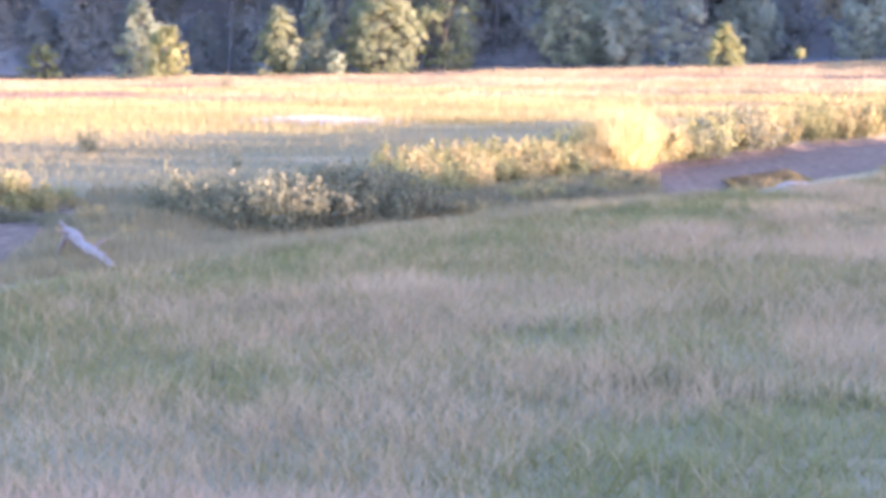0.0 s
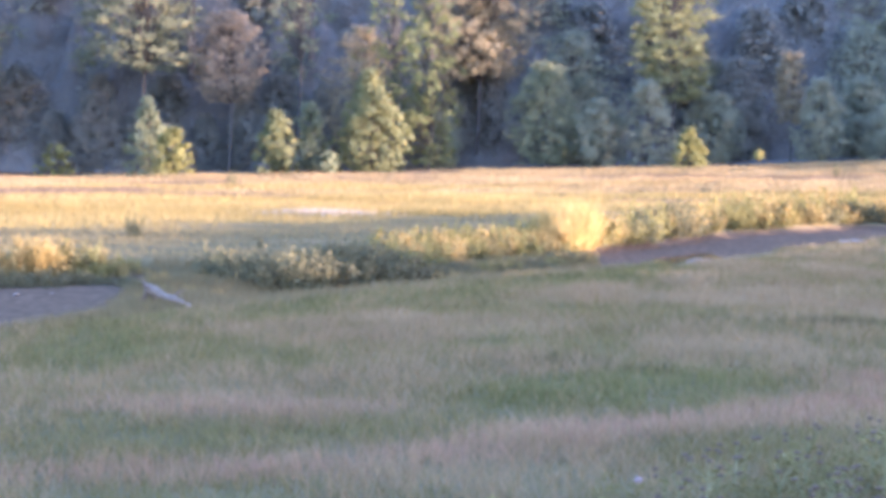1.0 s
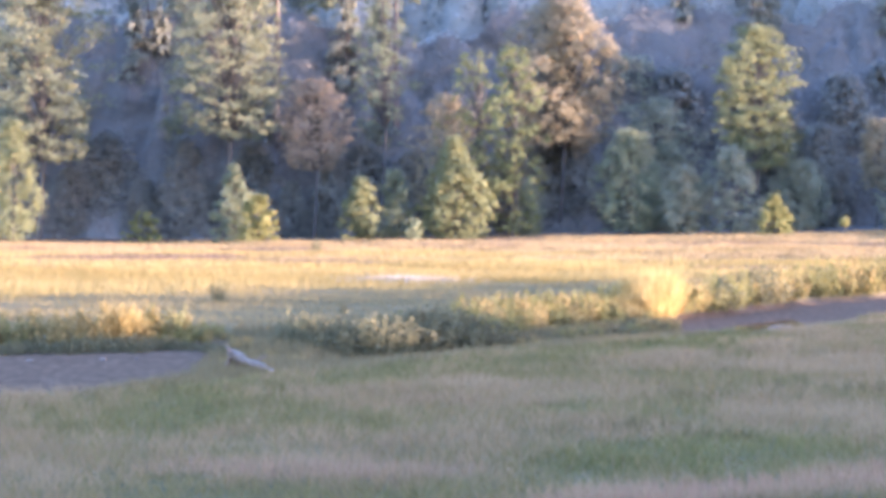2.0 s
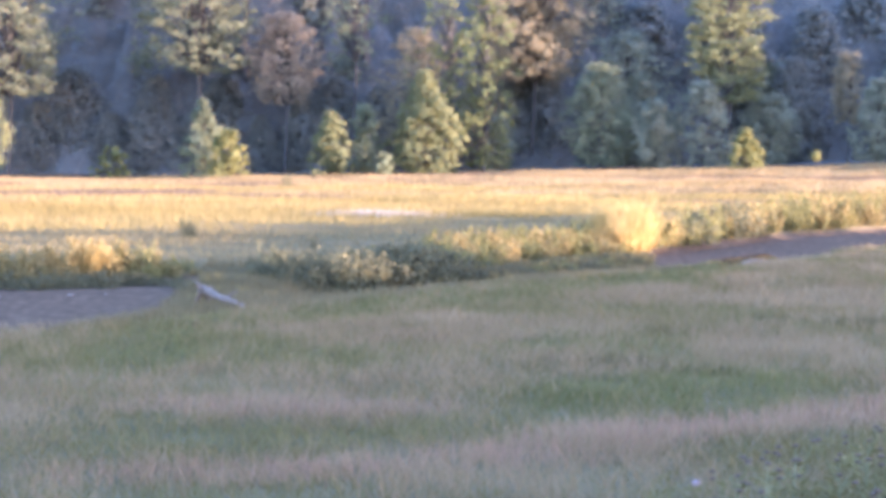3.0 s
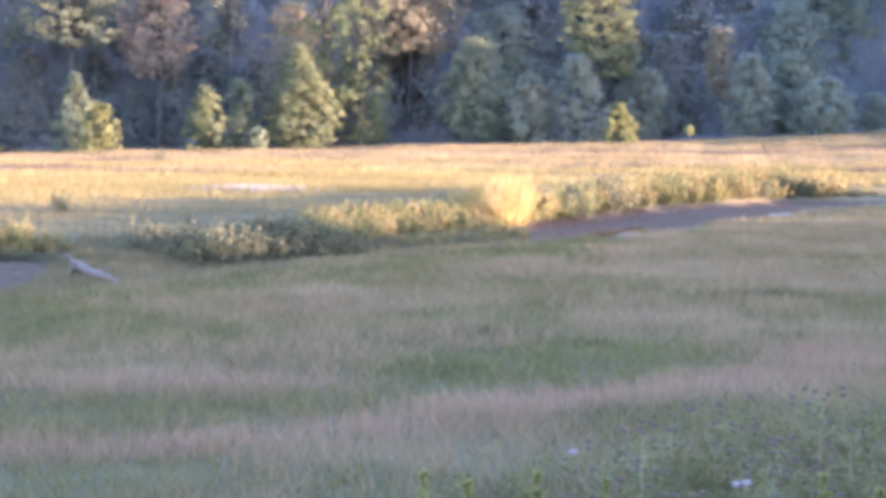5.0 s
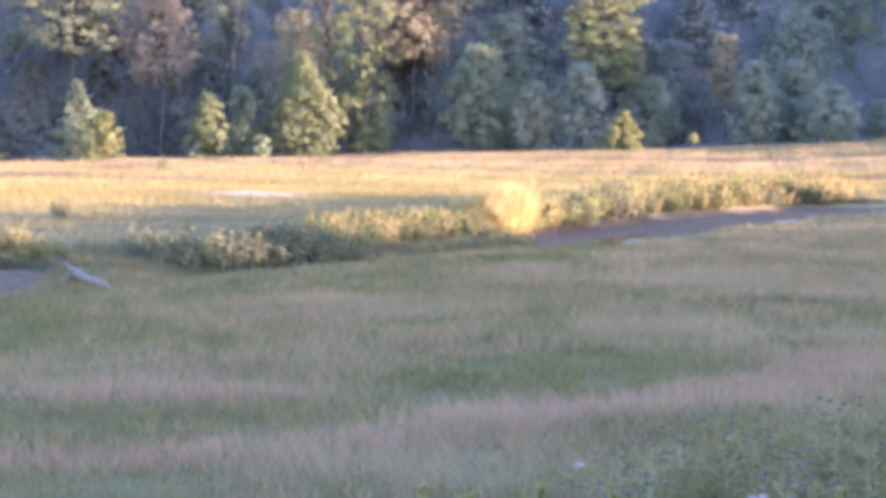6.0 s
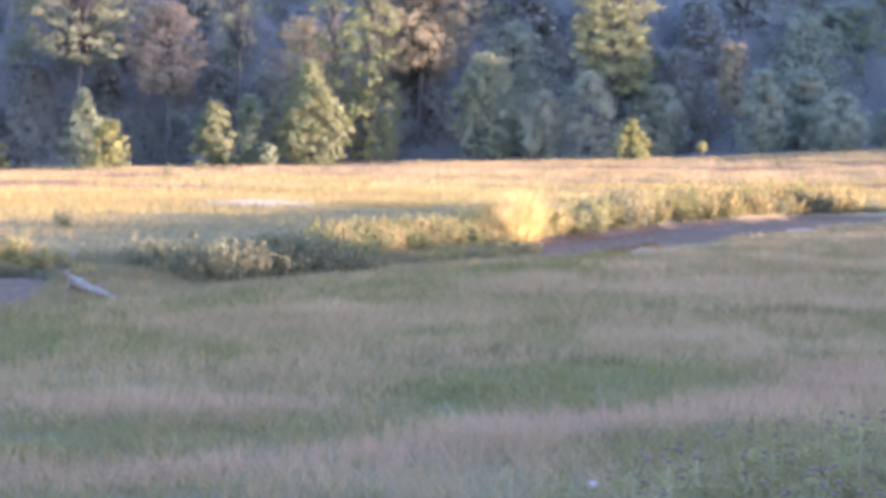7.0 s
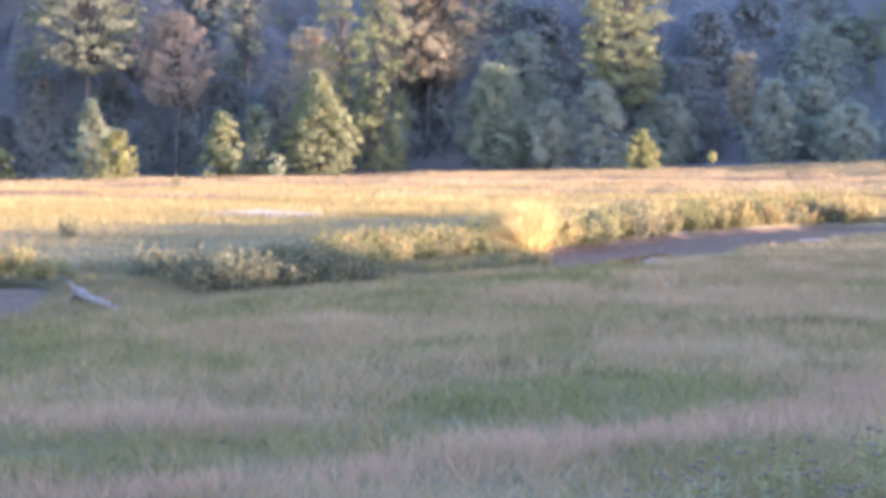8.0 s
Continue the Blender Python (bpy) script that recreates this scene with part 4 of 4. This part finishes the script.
# ======== thistles and spikes close to the walk ========


def thistle_model(k):
    ob = thing("thistle", (0, 0, 0), "tall branched thistle with dark spent heads", "thistle", "thistles in the meadow")
    h = 0.34 + 0.08 * k
    top = np.array([0.03, 0.0, h])
    stems = [tube([(0, 0, -0.03), (0.015, 0.01, h * 0.5), top], [0.008, 0.006, 0.003], 5)]
    tips = []
    for i in range(4 + k):
        a = i * 2.1 + k
        s = np.array([0.02, 0.0, h * (0.45 + 0.1 * i % 0.4)])
        e = s + np.array([0.14 * math.cos(a), 0.14 * math.sin(a), 0.16 + 0.05 * (i % 3)])
        bv, bf = tube([s, (s + e) / 2 + [0, 0, -0.02], e], [0.004, 0.003, 0.002], 4)
        tips.append((e, part("branch", raw_mesh("branch", bv, bf, MAT_STEM), ob)))
    tips.append((top, part("stem", raw_mesh("stem", *stems[0], MAT_STEM), ob)))
    n = 70
    z = rng.random(n) * h * 0.9
    a = rng.random(n) * 6.28
    along = np.stack([np.cos(a), np.sin(a), 0.3 + 0.3 * rng.random(n)], 1)
    along /= np.linalg.norm(along, axis=1)[:, None]
    lv, lf = leaf_quads(np.stack([0 * z, 0 * z, z], 1) + along * 0.07, 0.02 + 0.028 * rng.random(n), 0.25, None, along)
    part("foliage", raw_mesh("foliage", lv, lf, MAT_THISTLE_LEAF), ob)
    bud = bud_mesh(MAT_BUD, 0.024, 0.4)
    for p, holder in tips:
        b = part("flower_head", bud, holder, "dark spent head")
        b.location = p
    return ob


def bud_mesh(material, r, flat=1.0):
    bm = bmesh.new()
    bmesh.ops.create_icosphere(bm, subdivisions=1, radius=r)
    for vert in bm.verts:
        vert.co *= 1 + 0.25 * noise.noise(vert.co * 90)
        vert.co.z *= 1.25 * flat
    me = bpy.data.meshes.new("flower_head")
    bm.to_mesh(me)
    bm.free()
    me.materials.append(material)
    return me


def build_thistles():
    models = [thistle_model(k) for k in range(3)]
    spots = [(0.35 + 3.0 * rng.random(), 7.8 + 5.4 * rng.random()) for _ in range(36)]
    spots = [(x, y) for x, y in spots if y < 11.4 + 1.0 * (x - 0.3)]
    for i, (x, y) in enumerate(spots):
        m = pose(x, y, float(terrain(x, y)), 0, 0, rng.random() * 360)
        if i < 3:
            models[i].matrix_basis = m
        else:
            copy_thing(models[i % 3], m)
    bloom = bud_mesh(MAT_BLOOM, 0.027, 0.6)
    for x, y, z in ((1.01, 9.95, 0.69), (1.74, 9.04, 0.68), (1.70, 9.06, 0.67), (1.54, 8.75, 0.65), (1.72, 8.7, 0.62)):
        ob = thing("thistle", (x, y, float(terrain(x, y))), "thistle with a pale lilac bloom", "thistle", "thistles in the meadow")
        v, f = tube([(0, 0, -0.03), (0.01, 0, z * 0.5), (0, 0, z)], [0.004, 0.0035, 0.002], 5)
        stem = part("stem", raw_mesh("stem", v, f, MAT_THISTLE_LEAF), ob)
        head = part("flower_head", bloom, stem, "pale lilac bloom")
        head.location = (0, 0, z)


def build_spikes():
    made = []
    for k in range(2):
        ob = thing("weed_spike", (0, 0, 0), "pale green leafy weed spike among thistles", "weed", "leafy weed spikes")
        h = 0.38 + 0.12 * k
        v, f = tube([(0, 0, -0.03), (0.01, 0.01, h / 2), (0, 0, h)], [0.008, 0.006, 0.002], 5)
        part("stem", raw_mesh("stem", v, f, MAT_STEM), ob)
        n = 130
        z = h * rng.random(n) ** 0.8
        a = rng.random(n) * 6.28
        al = np.stack([np.cos(a), np.sin(a), 0.7 + 0 * a], 1) / 1.22
        r = 0.07 * (1.1 - z / h)
        lv, lf = leaf_quads(np.stack([np.cos(a) * r, np.sin(a) * r, z], 1), 0.02 + 0.025 * rng.random(n), 0.35, None, al)
        part("foliage", raw_mesh("foliage", lv, lf, MAT_SPIKE), ob)
        made.append(ob)
    for i in range(74):
        x, y = 0.2 + 2.6 * rng.random(), 7.9 + 2.6 * rng.random()
        if i > 30:
            x, y = (1.25, 2.25)[i % 2] + 0.22 * rng.normal(), 8.5 + 0.35 * rng.normal()
        m = pose(x, y, float(terrain(x, y)), 0, 0, rng.random() * 360)
        if i < 2:
            made[i].matrix_basis = m
        else:
            copy_thing(made[i % 2], m)


build_thistles()
build_spikes()

# ======== grasses ========


def scatter(n, y0, y1, spread, margin):
    """Places spread evenly over a wedge of meadow that widens with y."""
    y = np.sqrt(y0 * y0 + (y1 * y1 - y0 * y0) * rng.random(n))
    return (rng.random(n) * 2 - 1) * (spread * y + margin), y


def on_dry_land(x, y, slack=0.0):
    near, foot = np.interp(x, *NEAR_EDGE), np.interp(x, *FAR_FOOT)
    return (y < near + 0.35 * wave(x * 2, y) + slack) | (y > foot + 0.75)


def patchy(x, y, fx, fy, seed):
    return 0.5 + 0.25 * (np.sin(x * fx + seed + 1.7 * np.sin(y * fy * 0.6 + seed)) + np.sin(y * fy + 2.1 * seed + 1.3 * np.sin(x * fx * 0.7)))


def spot(x, y, cx, cy, rx, ry):
    return np.exp(-(((x - cx) / rx) ** 2 + ((y - cy) / ry) ** 2))


def grass(name, x, y, height, width, material, label, lean=0.3):
    n = len(x)
    v, f = blades(x, y, terrain(x, y), height * (0.55 + 0.7 * rng.random(n)), width * (0.7 + 0.6 * rng.random(n)), lean * rng.random(n))
    tagged(new(name, raw_mesh(name, v, f, material)), label, "grass", kind="stuff")


def seed_grass_density(x, y):
    """Where the pinkish seeding grass stands thick on the near meadow."""
    d = (0.9 * spot(x, y, 4.4, 18.8, 0.8, 0.9) + 1.0 * spot(x, y, 3.5, 17.2, 0.8, 0.6) + 1.0 * spot(x, y, 2.6, 16.4, 0.8, 0.5) + 1.0 * spot(x, y, 1.6, 16.1, 0.7, 0.5) + 1.0 * spot(x, y, 0.6, 15.1, 0.7, 0.6)
         + 0.9 * spot(x, y, -0.5, 14.4, 0.9, 0.55) + 0.8 * spot(x, y, -2.2, 13.9, 1.2, 0.55) + 0.8 * spot(x, y, -2.9, 17.3, 0.9, 0.55) + 0.9 * spot(x, y, -1.4, 17.4, 1.0, 0.5) + 0.5 * spot(x, y, -0.4, 17.6, 0.5, 0.7)
         + 0.6 * spot(x, y, -2.8, 24.6, 1.2, 1.2) + 0.4 * spot(x, y, 3.0, 22.6, 0.8, 0.8) + 0.45 * spot(x, y, 4.6, 22.2, 1.3, 1.1) + 0.45 * spot(x, y, 0.3, 25.5, 1.0, 0.9) + 0.5 * spot(x, y, 5.6, 29.0, 2.4, 2.0) + 0.3 * spot(x, y, -1.2, 23.2, 0.8, 0.8))
    d = d + 0.25 * patchy(x, y, 0.8, 1.1, 2.0) ** 2
    return (d - 1.2 * spot(x, y, 2.0, 18.7, 1.3, 1.2) - 0.5 * spot(x, y, 0.6, 17.6, 0.7, 0.7) - 0.45 * spot(x, y, 1.4, 22.3, 1.6, 1.2) - 0.55 * spot(x, y, -3.6, 21.5, 1.2, 1.8) - 0.4 * spot(x, y, -1.6, 20.5, 0.8, 0.8)
            - 0.55 * spot(x, y, -1.9, 12.7, 0.9, 0.6) - 0.3 * spot(x, y, -0.8, 15.9, 0.9, 0.5) - 0.35 * spot(x, y, -2.3, 15.7, 0.9, 0.6))


def build_grasses():
    x, y = scatter(520000, 7.0, 42, 0.3, 1.2)
    x2, y2 = scatter(70000, 42, 53, 0.3, 1.2)
    x, y = np.concatenate([x, x2]), np.concatenate([y, y2])
    keep = on_dry_land(x, y, 0.45) & (y < np.interp(x, *NEAR_EDGE) + np.where((x > 4.2) & (x < 7.2), -0.9, 1.0))
    x, y = x[keep], y[keep]
    big, mid, small = drift(x, y * 0.75, 1.4), drift(x * 1.5 + 40, y * 0.6, 0.7), drift(x + 9, y + 5, 0.16)
    verge = smooth01((y - np.interp(x, *NEAR_EDGE) + 5) / 4) * smooth01((5 - np.abs(x)) / 1.5)
    seeding = np.clip(seed_grass_density(x, y) - 0.6 * verge, -0.8, 1)
    tan = np.clip(0.6 * (big - 0.42) + 0.5 * (mid - 0.45) + 0.7 * seeding + 0.5 * (small - 0.5) + 0.28, 0.0, 1.0)
    tan = np.clip(1.45 * (tan - 0.42) + 0.36, 0.06, 0.9)
    tall = 0.03 + 0.05 * mid + 0.10 * small
    dice = rng.random(len(x))
    g = dice > tan
    lush = g & (rng.random(len(x)) < np.clip(0.25 - 1.1 * seeding, 0.1, 0.85))
    dull = g & ~lush
    grass("meadow_grass", x[dull], y[dull], tall[dull], 0.006 + 0.0003 * y[dull], MAT_GRASS, "green and dry mixed grass of the shaded meadow", 2.2)
    grass("lush_grass", x[lush], y[lush], tall[lush], 0.006 + 0.0003 * y[lush], MAT_LUSH, "fresh green grass in soft patches of the shaded meadow", 2.2)
    g = ~g
    grass("seeding_grass", x[g], y[g], 0.04 + tall[g], 0.005 + 0.0002 * y[g], MAT_SEED, "tan seeding grass in loose patches", 1.8)
    # a sinuous band of pink seed heads across the near meadow
    x, y = -4.5 + 10 * rng.random(110000), 12 + 8.5 * rng.random(110000)
    band = (0.8 * spot(x, y, 4.5, 19.0, 0.6, 0.8) + spot(x, y, 3.7, 17.5, 0.6, 0.5) + spot(x, y, 2.7, 16.5, 0.7, 0.35) + spot(x, y, 1.8, 16.25, 0.6, 0.3) + spot(x, y, 0.9, 15.6, 0.6, 0.4)
            + 0.8 * spot(x, y, 0.1, 14.8, 0.7, 0.4) + 0.5 * spot(x, y, -1.1, 14.2, 0.9, 0.45) + 0.4 * spot(x, y, -2.4, 13.9, 0.9, 0.4) + 0.4 * spot(x, y, -2.7, 17.3, 0.8, 0.4) + 0.45 * spot(x, y, -1.3, 17.4, 0.9, 0.35))
    keep = rng.random(110000) < band * (0.3 + 0.7 * drift(x * 0.6, y, 0.35))
    x, y = x[keep], y[keep]
    grass("pink_seed_grass", x, y, 0.13 + 0.04 * rng.random(len(x)), 0.008, MAT_SEEDHEAD, "pink seed heads in a band across the meadow", 1.0)
    # leafy grey-green weeds round the thistles
    n = 105000
    x, y = 0.1 + 5.2 * rng.random(n), 5.6 + 9.0 * rng.random(n) ** 0.9
    keep = (rng.random(n) < smooth01((y - 5.4) / 2.4) * smooth01((5.4 - x) / 1.3)) & (drift(x, y, 0.5) + 0.4 * drift(x, y, 0.2) > 0.56) & (y < 11.6 + 1.0 * (x - 0.3) + 1.5 * (drift(x, y, 0.6) - 0.5)) & (y < 14.6)
    x, y = x[keep], y[keep]
    c = np.stack([x, y, terrain(x, y) + 0.04 + 0.24 * rng.random(len(x)) * drift(x, y, 0.3)], 1)
    v, f = leaf_quads(c, 0.011 + 0.015 * rng.random(len(x)), 0.4)
    tagged(new("low_weeds", raw_mesh("low_weeds", v, f, MAT_WEED)), "leafy grey-green weeds round the thistles", "weeds", kind="stuff")
    # darker sedge tufts low in the meadow
    for cx, cy, rx, ry, n in ((5.2, 25.1, 0.3, 0.14, 420), (4.6, 25.3, 0.25, 0.12, 160), (1.25, 20.5, 0.25, 0.12, 200), (1.95, 20.3, 0.3, 0.1, 90), (3.5, 25.7, 0.3, 0.14, 120), (-1.75, 21.0, 0.03, 0.03, 14)):
        x, y = cx + rx * rng.normal(size=n), cy + ry * rng.normal(size=n)
        grass("sedge_grass", x, y, 0.16 + 0 * y, 0.012, MAT_SEDGE, "dark brown-green sedge tuft in the meadow", 0.9)
    # sparse grass away from the walk, on both sides and behind
    x, y = -34 + 68 * rng.random(70000), -22 + 62 * rng.random(70000)
    keep = (y < np.interp(x, *NEAR_EDGE)) & ((np.abs(x) > 0.3 * y + 1.0) | (y < 7.2))
    x, y = x[keep], y[keep]
    x2, y2 = -13 + 26 * rng.random(70000), -11 + 28 * rng.random(70000)
    thin = (rng.random(70000) < smooth01((13 - np.abs(x2)) / 5) * smooth01((y2 + 11) / 5) * smooth01((17 - y2) / 6)) & ((y2 < 7.0) | (np.abs(x2) > 0.3 * y2 + 1.2))
    x, y = np.concatenate([x, x2[thin]]), np.concatenate([y, y2[thin]])
    grass("outer_grass", x, y, 0.13 + 0.1 * drift(x, y, 0.7), 0.026, MAT_GRASS, "mixed meadow grass away from the path", 1.2)
    # beyond the creek: short green grass toned for the shadow band, then straw up to the wood
    x, y = scatter(180000, 27, 68, 0.31, 2)
    foot = np.interp(x, *FAR_FOOT)
    # the shadow's far edge, and a patch at x 18, painted as grass colour
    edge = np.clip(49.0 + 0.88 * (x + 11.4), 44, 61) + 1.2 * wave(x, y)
    shade_band = np.clip(0.5 + (edge - y) / 5 + 1.2 * spot(x, y, 18, 65, 5, 3.5), 0, 1)
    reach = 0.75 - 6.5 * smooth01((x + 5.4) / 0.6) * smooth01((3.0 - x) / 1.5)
    in_band = (y > foot + reach) & (rng.random(len(x)) < shade_band)
    grass("band_grass", x[in_band], y[in_band], 0.05 + 0.08 * patchy(x[in_band], y[in_band], 0.9, 0.7, 3), 0.016, MAT_SHADEGRASS, "short green grass behind the bank, toned for the shadow band", 1.0)
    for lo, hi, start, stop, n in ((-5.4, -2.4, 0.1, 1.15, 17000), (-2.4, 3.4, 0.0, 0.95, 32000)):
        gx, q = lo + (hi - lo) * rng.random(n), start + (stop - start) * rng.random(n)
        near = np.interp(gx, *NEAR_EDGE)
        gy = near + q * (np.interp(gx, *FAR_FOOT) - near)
        grass("creek_grass", gx, gy, 0.1 + 0.12 * drift(gx, gy, 0.5), 0.014, MAT_SHADEGRASS, "rough mixed grass grown into the creek bed", 1.1)
    dry = (y > foot + 0.9) & (rng.random(len(x)) < 1.03 - shade_band)
    grass("dry_grass", x[dry], y[dry], 0.14 + 0.12 * (1 - shade_band[dry]), 0.018, MAT_STRAW, "dry golden grass behind the creek bank", 0.8)
    x, y = scatter(270000, 62, 127, 0.29, 4)
    # streaks of brown grass carry the far meadow's shadow bands in colour
    streaked = (np.abs(y - 79 - 2.5 * np.sin(x * 0.25)) < 4.2 * drift(x * 0.3, y, 1.4) + 1.2) & (x < -7.5 + 3 * np.sin(y)) | (np.abs(y - 101 - 3 * np.sin(x * 0.2)) < 2.2) & (drift(x * 0.25, y, 2.0) > 0.55) | (drift(x * 0.22, y, 2.6) + 0.25 * drift(x, y, 1.5) > 0.86)
    tall = 0.12 + 0.2 * drift(x * 0.3, y, 1.8)
    pink = ~streaked & (y + 26 * (drift(x * 0.12, y, 3.2) - 0.5) + 0.25 * x > 84)
    gold = ~streaked & ~pink
    grass("straw_grass", x[gold], y[gold], tall[gold], 0.038, MAT_STRAW, "tall dry golden meadow grass in low sun", 0.9)
    grass("pinkish_grass", x[pink], y[pink], tall[pink], 0.038, MAT_PINK, "pinkish dry meadow grass in low sun", 0.9)
    grass("shade_streak_grass", x[streaked], y[streaked], 0.2 + 0 * y[streaked], 0.032, MAT_STREAK, "brown grass streaks standing in for shade in the dry meadow", 0.9)
    n = 1900
    x, y = -3.6 + 0.8 * rng.normal(size=n), 58.8 + 0.4 * rng.normal(size=n)
    grass("bleached_grass", x, y, 0.22 + 0 * y, 0.03, MAT_PALE, "bleached pale grass strip in the meadow", 0.6)


build_grasses()
